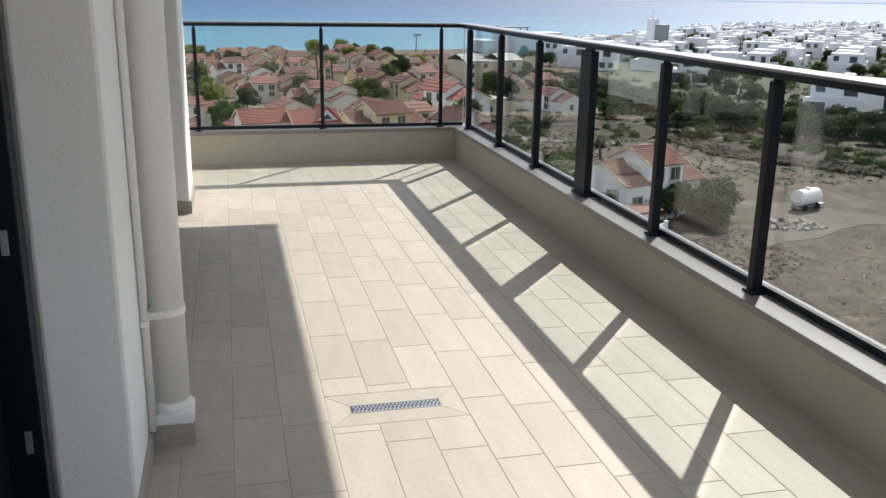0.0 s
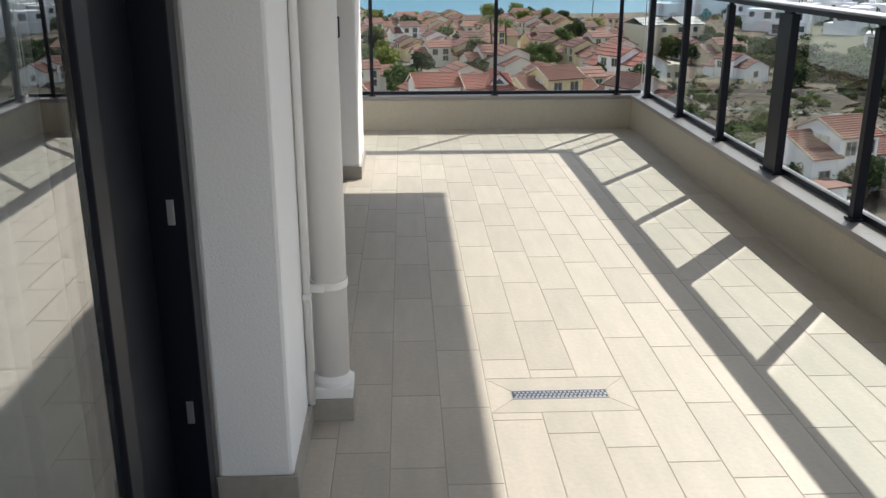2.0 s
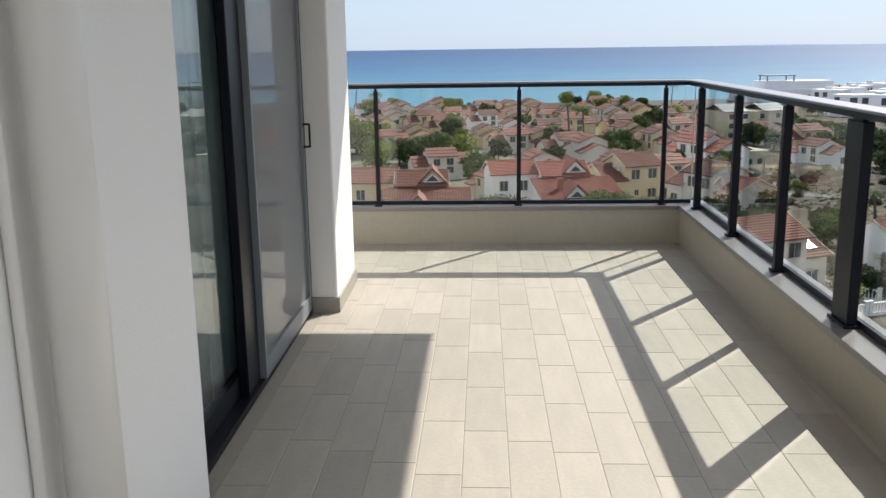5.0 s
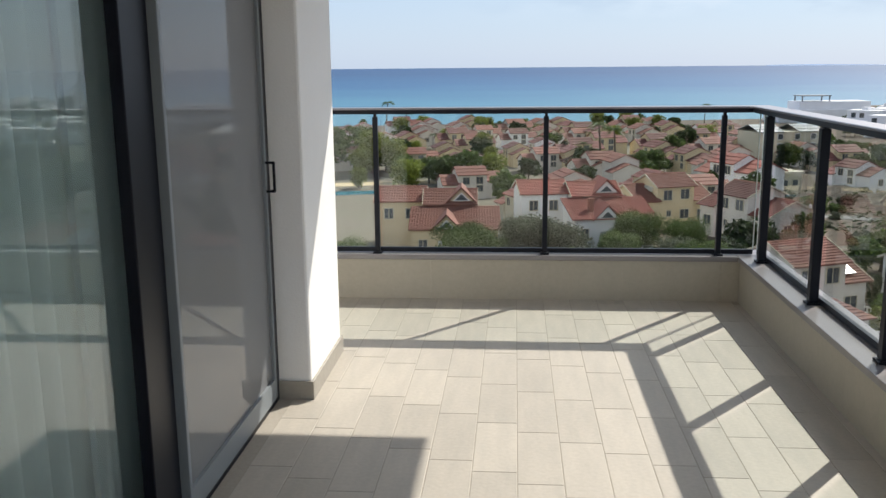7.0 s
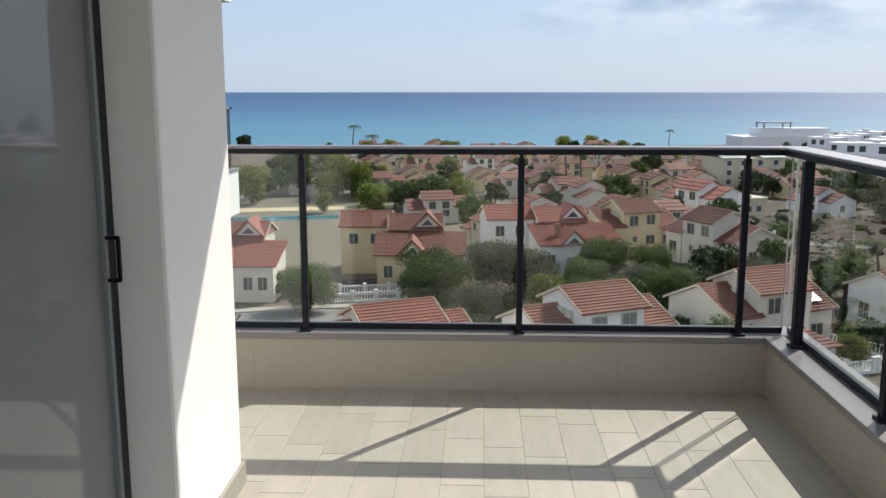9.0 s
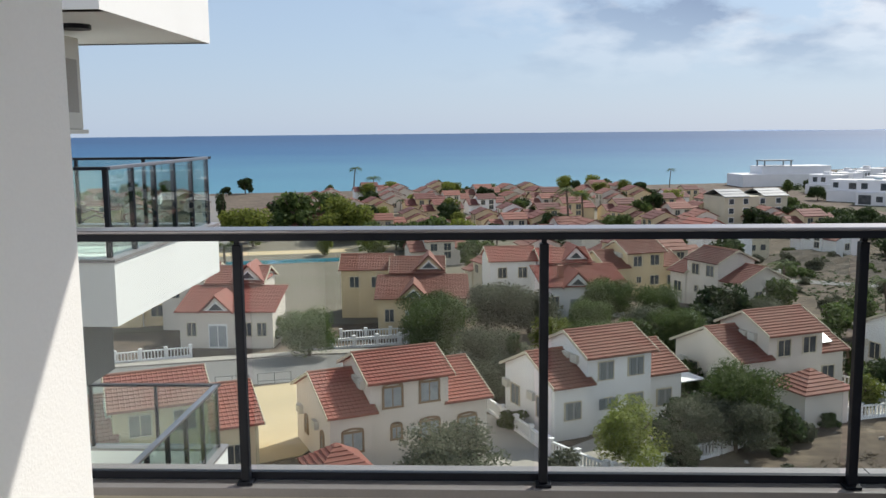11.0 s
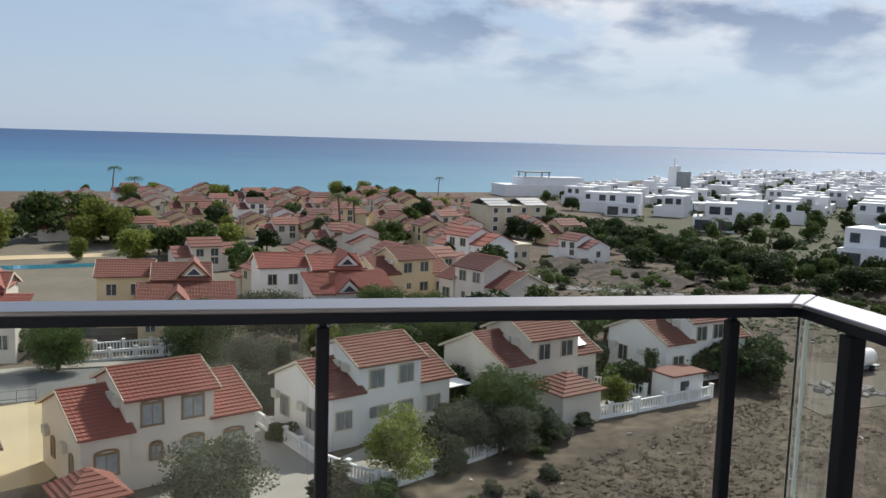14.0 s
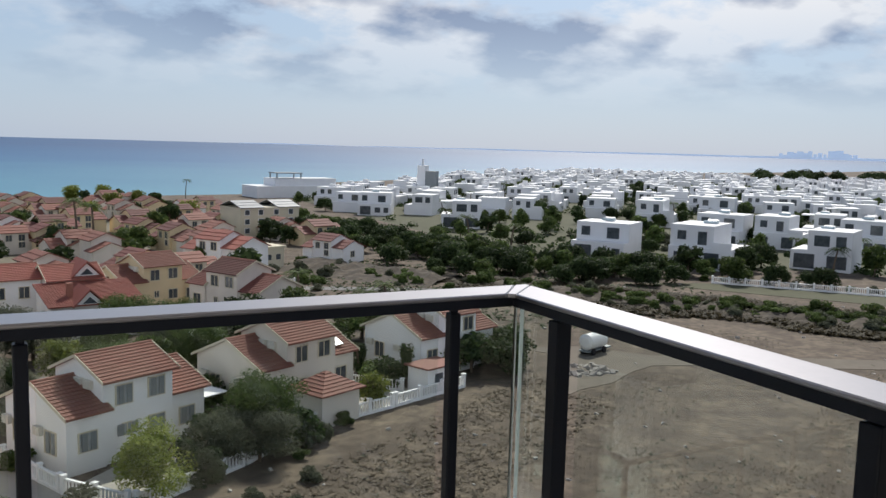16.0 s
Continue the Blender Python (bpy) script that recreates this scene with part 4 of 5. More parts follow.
for j in range(24):
    for i in range(27):
        u, v = 95 + j * 20 + rnd.uniform(-4, 4), -160 + i * 18 + rnd.uniform(-3, 3)
        # rows run across the view to the right
        ca, sa = math.cos(radians(-42)), math.sin(radians(-42))
        x, y = 150 + ca * v - sa * u * 0.95, 95 + sa * v + ca * u * 0.95
        ylim = 1e9
        for (xa, ya), (xb, yb) in zip(coast, coast[1:]):
            if xa <= x < xb:
                ylim = ya + (yb - ya) * (x - xa) / (xb - xa)
        if y > ylim - 22 or y < 100 or x < 95 + (250 - y) * 0.05 or x > 620 or (x < 215 and y < 215):
            continue
        turn = -42 + rnd.choice((0, 0, 0, 90, -90))
        if math.hypot(x, y) < 300:
            copy_thing(mods[rnd.randrange(3) + (3 if math.hypot(x, y) > 205 else 0)], pose(x, y, FZ, 0, 0, turn))
        else:
            far_spots.append((x, y, turn, rnd.randrange(3)))
# the farthest are one estate
for mat, nm in (("w_modern", "white villas of the far estate"), ("pane", "dark window openings of the far estate")):
    bm = bmesh.new()
    for x, y, turn, k in far_spots:
        b = bmesh.new()
        if mat == "w_modern":
            bm_box(b, -5, 5, 0, 9, 0, 3.1)
            bm_box(b, (-5, -2, -5)[k], (2, 5, 5)[k], (0.6, 0, 2.4)[k], 9, 3.1, 6.1)
            bm_box(b, -1.5, 0.5, 5, 7, 6.1, 7.0)
        else:
            x0 = (-3.6, -1.0, -3.6)[k]
            for i in range(2):
                bm_box(b, x0 + i * 2.6, x0 + i * 2.6 + 1.4, (0.6, 0, 2.4)[k] - 0.06, (0.6, 0, 2.4)[k] + 0.05, 3.8, 5.3)
            bm_box(b, -3.6, -1.2, -0.06, 0.05, 0.4, 2.4)
        b.transform(pose(x, y, FZ, 0, 0, turn))
        tmp = bpy.data.meshes.new("t")
        b.to_mesh(tmp)
        b.free()
        bm.from_mesh(tmp)
        bpy.data.meshes.remove(tmp)
    tagged(part("distant_villas", bm, M[mat]), nm, "houses", kind="stuff")
for pr in protos + mods:
    for o in (*pr.children_recursive, pr):
        bpy.data.objects.remove(o)


# ---- trees ----
def crown_bm(seed, n, leaf_size, lobes, w, hgt, z0):
    """Many small leaf blades on the shells of some uneven lobes."""
    r = random.Random(seed)
    L = []
    for i in range(lobes):
        a, q = r.uniform(0, 6.28), math.sqrt(r.random()) * w * 0.36
        zz = r.uniform(0.2, 0.78)
        L.append((q * math.cos(a) * (1.15 - 0.5 * zz), q * math.sin(a) * (1.15 - 0.5 * zz), z0 + hgt * zz, w * r.uniform(0.16, 0.28), hgt * r.uniform(0.17, 0.29)))
    verts, faces = [], []
    for i in range(n):
        cx, cy, cz, rr, rz = L[r.randrange(lobes)]
        d = Vector((r.gauss(0, 1), r.gauss(0, 1), r.gauss(0.15, 1))).normalized()
        k = 1.08 * r.random() ** 0.35
        p = Vector((cx + d.x * rr * k, cy + d.y * rr * k, cz + d.z * rz * k))
        t = Vector((r.gauss(0, 1), r.gauss(0, 1), r.gauss(0, 0.6))).normalized()
        b = d.cross(t)
        b = b.normalized() if b.length > 1e-3 else Vector((0, 0, 1))
        s = leaf_size * r.uniform(0.6, 1.4)
        o = len(verts)
        verts += [p - t * s, p + b * s * 0.5, p + t * s, p - b * s * 0.5 + d * s * 0.2]
        faces.append((o, o + 1, o + 2, o + 3))
    return verts, faces


def crown_mesh(name, mat, *a):
    me = bpy.data.meshes.new(name)
    v, f = crown_bm(*a)
    me.from_pydata([tuple(p) for p in v], [], f)
    me.materials.append(M[mat])
    return me


def trunk_bm(seed, hgt, r0, w):
    bm, r = bmesh.new(), random.Random(seed)
    top = Vector((r.uniform(-0.2, 0.2), r.uniform(-0.2, 0.2), hgt * 0.45))
    bm_cyl(bm, (0, 0, -0.1), top, r0, r0 * 0.7, 8)
    for i in range(5):
        a = i * 1.26 + r.uniform(-0.3, 0.3)
        bm_cyl(bm, top - Vector((0, 0, 0.1)), top + Vector((math.cos(a) * w * 0.28, math.sin(a) * w * 0.28, hgt * r.uniform(0.25, 0.4))), r0 * 0.5, r0 * 0.12, 6)
    return bm


def tree_proto(name, seed, mat, n, leaf_size, w, hgt, lobes, label, cat="tree", z0=None):
    t = empty(name, label=label, category=cat)
    c = new("crown", crown_mesh("crown", mat, seed, n, leaf_size, lobes, w, hgt * (0.9 if cat == "tree" else 1.0), hgt * 0.08 if cat == "tree" else -0.12 * hgt))
    c.parent = t
    if cat == "tree":
        part("trunk", trunk_bm(seed, hgt, 0.04 * hgt, w), M["bark"], t)
    return t


def palm_proto(seed, hgt, label):
    t, r = empty("palm_tree", label=label, category="tree"), random.Random(seed)
    bm = bmesh.new()
    for i in range(6):
        bm_cyl(bm, (0.02 * i * i, 0, hgt * i / 6 - 0.05), (0.02 * (i + 1) ** 2, 0, hgt * (i + 1) / 6), 0.26 - 0.015 * i, 0.22 - 0.015 * i, 8)
    part("trunk", bm, M["bark"], t)
    v, f = [], []
    for k in range(26):
        a, lift = k * 2.4, r.uniform(-0.5, 0.95)
        d = Vector((math.cos(a), math.sin(a), 0))
        sd = Vector((-d.y, d.x, 0))
        ln = 2.5 * r.uniform(0.8, 1.1)
        for j in range(9):
            q = (j + 0.5) / 9
            p = Vector((0.72, 0, hgt)) + d * ln * q + Vector((0, 0, ln * (lift * q - (0.55 + 0.4 * lift) * q * q)))
            for s in (-1, 1):
                tip = p + sd * s * 0.55 * (1 - 0.6 * q) + d * 0.25 - Vector((0, 0, 0.22))
                o = len(v)
                v += [tuple(p - d * 0.1), tuple(p + d * 0.1), tuple(tip)]
                f.append((o, o + 1, o + 2))
    me = bpy.data.meshes.new("fronds")
    me.from_pydata(v, [], f)
    me.materials.append(M["leaf"])
    c = new("fronds", me)
    c.parent = t
    return t


P = dict(
    olive=tree_proto("olive_tree", 11, "leaf_olive", 17000, 0.11, 6.5, 4.6, 20, "silvery olive tree in a villa garden"),
    light=tree_proto("young_tree", 12, "leaf_light", 13000, 0.095, 4.8, 4.2, 14, "light green bushy garden tree"),
    big=tree_proto("garden_tree", 13, "leaf", 20000, 0.13, 7.6, 7.0, 24, "large dark green garden tree"),
    mid=tree_proto("garden_tree", 14, "leaf", 2600, 0.30, 6.0, 6.0, 12, "dense green tree between the villas"),
    mid2=tree_proto("garden_tree", 15, "leaf_light", 2600, 0.28, 5.4, 6.5, 12, "bright green tree between the villas"),
    dark=tree_proto("carob_tree", 16, "leaf_dark", 2600, 0.32, 7.0, 5.2, 14, "dark evergreen tree in a thicket"),
    far=tree_proto("distant_tree", 17, "leaf_dark", 700, 0.55, 6.0, 5.5, 9, "small dark tree among the houses"),
    far2=tree_proto("distant_tree", 18, "leaf", 700, 0.55, 5.5, 6.2, 8, "small green tree among the houses"),
    tall=tree_proto("cypress", 19, "leaf_dark", 1500, 0.26, 2.4, 8.0, 10, "slim dark cypress beside the street"),
    bush=tree_proto("bush", 20, "leaf", 2200, 0.14, 2.6, 1.9, 9, "rounded green shrub on dry ground", "bush"),
    bush_flower=tree_proto("flowering_bush", 23, "leaf_flower", 4200, 0.10, 2.6, 2.3, 9, "dark shrub dotted with white flowers", "bush"),
    bush2=tree_proto("bush", 21, "leaf_olive", 2200, 0.14, 2.6, 1.7, 9, "grey-green shrub on dry ground", "bush"),
    palm=palm_proto(3, 5.0, "small palm tree with drooping fronds"),
    tallpalm=palm_proto(4, 9.5, "tall slender palm tree"),
)
for o in list(P.values()):
    o.location = (0, -600, FZ)
rt = random.Random(21)


def plant(kind, x, y, s=1.0, z=0.0):
    return copy_thing(P[kind], pose(x, y, FZ + z, 0, 0, rt.uniform(0, 360)) @ Matrix.Diagonal((s * rt.uniform(0.92, 1.08), s * rt.uniform(0.92, 1.08), s * rt.uniform(0.92, 1.08), 1)))


for k, x, y, s in (("olive", -2.9, 46.6, 1.0), ("light", 8.0, 51.4, 1.1), ("big", 16.6, 58.2, 0.82), ("dark", 18.6, 57.4, 0.62), ("olive", 13.6, 55.4, 0.75), ("olive", 15.4, 55.0, 0.8), ("bush_flower", 10.9, 53.2, 1.45), ("dark", 12.6, 57.6, 0.6),
                   ("bush2", 3.6, 49.5, 1.3), ("bush", 6.0, 48.2, 1.0), ("bush2", 19.8, 57.6, 1.2), ("bush", 23.5, 60.2, 0.7), ("mid", 14.8, 67.6, 0.6), ("mid2", 27.2, 63.6, 0.5), ("dark", 31.4, 69.0, 0.55), ("tall", 32.4, 68.0, 0.55),
                   ("olive", -0.8, 72.4, 1.0), ("big", -5.4, 78.5, 0.9), ("olive", 1.5, 69.0, 0.8), ("big", -18.1, 80.7, 0.75), ("big", -6.5, 85.6, 0.85), ("olive", -0.9, 91, 1.1), ("olive", 3.5, 90.0, 1.1), ("big", 12.2, 94.0, 0.85),
                   ("big", 9.0, 84.5, 0.7), ("olive", 14.5, 86.0, 0.9), ("dark", 19.5, 83.5, 0.9), ("dark", 23.5, 90.0, 1.0), ("mid", 30.3, 94.7, 0.9), ("mid", 36.5, 88.0, 0.9), ("dark", 40.6, 70.6, 0.8), ("dark", 43.5, 68.5, 0.7), ("mid", 38.5, 72.0, 0.6),
                   ("dark", 47.5, 74.5, 0.7), ("bush", 30.5, 69.5, 1.5), ("tall", 29.5, 71.8, 0.55), ("bush", 0.8, 60.0, 0.9), ("bush2", -14.8, 70.0, 1.0), ("light", -21.0, 54.5, 0.8), ("bush", -19.3, 50.5, 1.6), ("bush2", -17.5, 47.0, 1.6),
                   ("palm", -39.6, 127, 1.0), ("palm", -29.1, 93.6, 1.1), ("palm", 37, 110.9, 0.9), ("palm", 45, 100, 0.8), ("palm", 41, 96, 0.8), ("tallpalm", 14.9, 165, 1.0), ("tallpalm", 17.8, 167, 0.95), ("tallpalm", -45, 300, 0.95), ("palm", -38, 300, 1.2),
                   ("tallpalm", 66, 322, 0.7), ("mid", -9.9, 148, 1.35), ("mid", -13.5, 150, 1.2), ("mid2", -5.3, 152, 1.0), ("mid2", -44.4, 162, 1.3), ("mid2", -48.5, 165, 1.1), ("mid", -39.7, 178, 1.7), ("mid", -34, 182, 1.6), ("mid2", -30, 173, 1.4), ("mid2", -25, 169, 1.2),
                   ("mid", -27.5, 176, 1.4), ("mid", -21, 160, 1.0), ("mid", -17, 157, 0.9), ("tall", -63, 205, 1.0), ("tall", -60, 196, 0.9), ("mid", 23.3, 173, 0.9), ("mid", 27, 172, 0.9), ("bush", 31.5, 124, 1.3), ("bush2", 46, 138, 1.3), ("bush2", 49, 133, 1.2), ("bush", 37.5, 148, 1.5),
                   ("big", 8.5, 75.5, 0.7), ("mid", 12.5, 78.5, 0.8), ("big", 17.0, 80.0, 0.75), ("mid", 21.5, 78.5, 0.75), ("mid2", 5.0, 80.5, 0.7), ("olive", -0.4, 66.0, 0.75), ("tall", 1.2, 68.5, 0.7), ("big", 26.0, 80.5, 0.6), ("dark", 29.5, 78.0, 0.7),
                   ("mid", 33.0, 85.0, 0.8), ("olive", 27.0, 88.5, 0.9), ("mid", -22.5, 86.0, 0.6), ("mid", 10.0, 88.5, 0.7), ("big", 17.5, 92.0, 0.75), ("dark", 42.5, 77.0, 0.8), ("dark", 45.0, 71.5, 0.75), ("mid", 40.5, 82.0, 0.8), ("dark", 46.0, 80.0, 0.8),
                   ("bush2", 17.5, 50.5, 0.6), ("bush2", 15.2, 47.0, 0.4), ("bush2", 13.2, 48.6, 0.55), ("bush", 11.2, 46.4, 0.5), ("bush", 18.2, 54.6, 0.5)):
    plant(k, x, y, s)
# thicket along the dry stream
line = [(60, 212), (72, 190), (74, 165), (74, 148), (76, 134), (86, 122), (97, 114), (106, 108)]
for (xa, ya), (xb, yb) in zip(line, line[1:]):
    n = int(math.hypot(xb - xa, yb - ya) / 0.95)
    for i in range(n):
        q = i / n
        wid = 12 if ya > 110 else 4.5
        plant(rt.choice(("dark", "dark", "mid")) if ya > 110 else rt.choice(("dark", "mid", "olive")), xa + (xb - xa) * q + rt.uniform(-wid, wid), ya + (yb - ya) * q + rt.uniform(-wid, wid) * 0.6, rt.uniform(0.5, 0.95) if ya > 110 else rt.uniform(0.40, 0.62))
for i in range(46):
    q = rt.random()
    plant(rt.choice(("bush", "bush2", "bush")), 62 + 44 * q + rt.uniform(-6, 6), 124 - 56 * q + rt.uniform(-6, 6), rt.uniform(0.4, 1.0))
for i in range(110):
    q = rt.random()
    plant(rt.choice(("bush", "bush", "bush2")), 71 + 50 * q ** 1.1 + rt.uniform(-4, 4), 114 - 66 * q + rt.uniform(-4, 4), rt.uniform(0.35, 0.9), 0.15)
# clipped shrubs behind the white villas' fence
for i in range(26):
    q = i / 25
    plant(rt.choice(("bush", "bush2", "dark")), 107 + 44 * q + rt.uniform(0.6, 2.6), 107.5 - 50 * q + rt.uniform(0.6, 2.6), rt.uniform(0.5, 0.85))
for i in range(45):
    plant(rt.choice(("bush", "bush2")), rt.uniform(34, 62), rt.uniform(100, 150), rt.uniform(0.4, 1.0))
for x, y, s in ((92.6, 87.6, 1.2), (100.9, 80.3, 1.3), (84, 92, 1.2), (86.5, 90, 1.0), (96, 84.5, 0.9), (106, 76, 1.2), (74, 108, 1.2), (70, 118, 1.3), (66, 127, 1.2)):
    plant("bush", x, y, s)
# gardens of the red-roofed villas
for i in range(150):
    x, y = rt.uniform(-120, 62), rt.uniform(118, 305)
    if -82 < x < -50 and y > 140 or (x > 35 and y < 165):
        continue
    plant(rt.choice(("far", "far", "far2", "mid2")), x, y, rt.uniform(0.55, 1.05))
for i in range(5):
    plant("tallpalm", rt.uniform(-110, 60), rt.uniform(180, 290), rt.uniform(0.5, 0.75))
# gardens of the white villas
for i in range(640):
    x, y = rt.uniform(95, 380), rt.uniform(90, 480)
    if y > 320 + (x - 90) * 0.7 or x * 0.62 + y < 178:
        continue
    plant(rt.choice(("far", "far2", "dark", "mid", "palm")), x, y, rt.uniform(0.5, 1.0))
for i in range(6):
    for j in range(9):
        plant("bush2", 118 + j * 4.4 + i * 2.1, 152 + i * 5.0 - j * 2.0, rt.uniform(0.8, 1.1))
for i in range(16):
    plant("dark", 520 + rt.uniform(-60, 90), 440 + rt.uniform(-30, 30), rt.uniform(1.4, 2.4))

# ---- roads, yards, tracks ----
patch("road_street", [(-70, 56), (-24.2, 69.8), (-3, 75.5), (12, 80), (12, 84), (-4, 82.2), (-18.5, 80.6), (-36, 75.5), (-70, 66)], 0.05, "asphalt", "pale worn asphalt street between the villas", "road")
patch("pavement", [(-36, 75.6), (-18.5, 80.8), (-4, 82.4), (-4, 84.2), (-18.7, 82.2), (-36, 77.3)], 0.16, "paving", "raised concrete pavement along the street", "pavement")
patch("yard", [(-23.2, 68.6), (-17.6, 71.4), (-11.5, 61), (-13.5, 54), (-16, 52.5), (-20.5, 58)], 0.06, "sand", "bare yellow sandy plot", "yard")
patch("driveway", [(-2.2, 63), (0.5, 62.5), (3.2, 53.5), (3.5, 44), (-6, 44), (-7.5, 50.5), (-1.2, 55.2)], 0.05, "paving", "paved strip between two villas", "driveway")
patch("garden", [(3.2, 54.6), (6.3, 50.2), (14, 55), (21.3, 60.6), (37, 66.4), (33.5, 74), (16, 67)], 0.04, "paving", "paved garden round the villa", "garden")
patch("road_shore", [(-47, 160), (-58, 190), (-71, 236), (-90, 296), (-99, 296), (-80, 234), (-66, 190), (-56, 160)], 0.05, "asphalt", "pale street running down to the shore", "road")
patch("road_cross", [(-60, 146), (-13, 157.5), (-13, 162), (-61, 151)], 0.05, "sand", "pale sandy cross street", "road")
patch("pool", [(-44, 138.5), (-22, 144), (-22, 148), (-45, 142.5)], 0.06, "pool", "blue swimming pool by the street", "pool")
patch("pool", [(26.5, 157.5), (32, 159.5), (31, 163), (25.5, 161)], 0.06, "pool", "blue swimming pool between houses", "pool")
patch("track", [(44, 60.2), (47, 61.5), (51, 62.2), (55, 64.6), (59, 66), (65, 63.8), (72, 60), (100, 46), (150, 28), (150, 31), (100, 50), (73, 64.5), (62, 69.5), (57, 76), (50, 78), (52, 74.5), (49, 70), (46.5, 66), (44, 63)], 0.04, "track", "trodden pale earth track across the field", "track")
patch("verge", [(95, 111), (106, 106.5), (124, 86.5), (160, 45.5), (150, 42), (116.5, 81), (101, 101.5)], 0.05, "grass", "strip of dry green grass", "grass")
patch("road_field", [(30, 127), (37, 123), (60, 113), (61, 115.5), (38, 126), (31, 130)], 0.05, "asphalt", "narrow paved lane beside the field", "road")
patch("plot", [(-75, 84), (12, 100), (60, 205), (50, 300), (-40, 300), (-75, 150)], 0.02, "plot", "bare ground between the villas", "ground")
patch("plot", [(95, 150), (150, 100), (420, 60), (420, 500), (300, 480), (105, 330)], 0.02, "grass", "planted ground between the white villas", "ground")


# eroded bank between the field and the verge
def bank(line, width, height, label):
    bm, cols = bmesh.new(), []
    for (xa, ya), (xb, yb) in zip(line, line[1:]):
        n = int(math.hypot(xb - xa, yb - ya) / 0.7)
        nx, ny = (yb - ya), -(xb - xa)
        ln = math.hypot(nx, ny)
        for i in range(n):
            q = i / n
            col = []
            for k in range(15):
                u = k / 14 * 2 - 1
                x, y = xa + (xb - xa) * q - nx / ln * width * u, ya + (yb - ya) * q - ny / ln * width * u
                wob = noise.fractal((x * 0.22, y * 0.22, 1.7), 0.55, 2.1, 7)
                z = height * max(0.0, 1 - u * u) ** 1.5 * (0.75 + 0.9 * wob)
                col.append(bm.verts.new((x + wob, y + wob, FZ - 0.05 + z)))
            cols.append(col)
    for a, b in zip(cols, cols[1:]):
        for k in range(14):
            bm.faces.new((a[k], b[k], b[k + 1], a[k + 1]))
    bmesh.ops.recalc_face_normals(bm, faces=bm.faces[:])
    return structure("ground_bank", bm, M["bank"], label, "bank")


bank([(70, 116), (79, 99), (91, 83), (104, 66), (126, 42)], 6.5, 0.8, "eroded bank of bare brown earth")
bank([(49, 146), (58, 132), (66, 122)], 9.0, 1.0, "bare brown mound below the thicket")


# hedges and shrubs between the white villas, past counting
def estate_greenery(n, label):
    r, v, f = random.Random(77), [], []
    for i in range(n):
        x, y = r.uniform(98, 430), r.uniform(95, 520)
        if y > 300 + (x - 90) * 0.68 or x * 0.62 + y < 182 or noise.noise((x * 0.05, y * 0.05, 9.0)) + r.uniform(-0.4, 0.4) < -0.1:
            continue
        w, hg = r.uniform(0.9, 2.6), r.uniform(0.8, 2.9)
        for k in range(34):
            d = Vector((r.gauss(0, 1), r.gauss(0, 1), abs(r.gauss(0.2, 1)))).normalized()
            q = r.random() ** 0.4
            p = Vector((x + d.x * w * q, y + d.y * w * q, FZ + d.z * hg * q))
            a = Vector((r.gauss(0, 1), r.gauss(0, 1), r.gauss(0, 0.7))).normalized() * r.uniform(0.3, 0.6)
            b = d.cross(a).normalized() * 0.3
            o = len(v)
            v += [tuple(p - a), tuple(p + b), tuple(p + a), tuple(p - b)]
            f.append((o, o + 1, o + 2, o + 3))
    me = bpy.data.meshes.new("shrubs")
    me.from_pydata(v, [], f)
    me.materials.append(M["leaf_dark"])
    return tagged(new("shrubs", me), label, "shrubs", kind="stuff")


estate_greenery(2600, "dark green hedges and shrubs between the white villas")


# ---- fences ----
BALUSTER = mesh_of(box(-0.05, 0.05, -0.05, 0.05, 0.25, 0.95), "baluster", M["w_white"], False)


def balustrade(p, q, label="white concrete balustrade with slender balusters"):
    p, q = Vector((*p, 0)), Vector((*q, 0))
    ln, ang = (q - p).length, math.degrees(math.atan2(q.y - p.y, q.x - p.x))
    f = empty("balustrade", pose(p.x, p.y, FZ, 0, 0, ang), label=label, category="fence", group="white garden fences")
    part("base", box(0, ln, -0.12, 0.12, -0.05, 0.25), M["w_white"], f)
    part("top_rail", box(0, ln, -0.1, 0.1, 0.95, 1.06), M["w_white"], f)
    n = max(1, round(ln / 2.6))
    for i in range(n + 1):
        part("post", bm_box(box(ln * i / n - 0.14, ln * i / n + 0.14, -0.14, 0.14, -0.05, 1.2), ln * i / n - 0.18, ln * i / n + 0.18, -0.18, 0.18, 1.2, 1.28), M["w_white"], f)
    for i in range(int(ln / 0.3)):
        b = new("baluster", BALUSTER)
        b.parent = f
        b.location = (0.15 + i * 0.3, 0, 0)
    return f


for p, q in (((-18.7, 82.4), (-7.5, 85.9)), ((-38, 76.6), (-29.5, 80)), ((-0.9, 63.6), (2.9, 54.6)), ((3.1, 54.2), (6.2, 50.2)), ((6.6, 49.9), (14.1, 54.6)), ((14.5, 54.9), (21.2, 60.3)), ((21.6, 60.5), (28.8, 62.9)), ((29.2, 63.1), (37.3, 66.2)), ((28.2, 70.5), (31.5, 66.8)), ((28, 131), (41, 125)), ((107, 106.8), (124, 87.2)), ((124.3, 86.9), (152, 55)), ((-16, 86.8), (-8.5, 88.6))):
    balustrade(p, q)
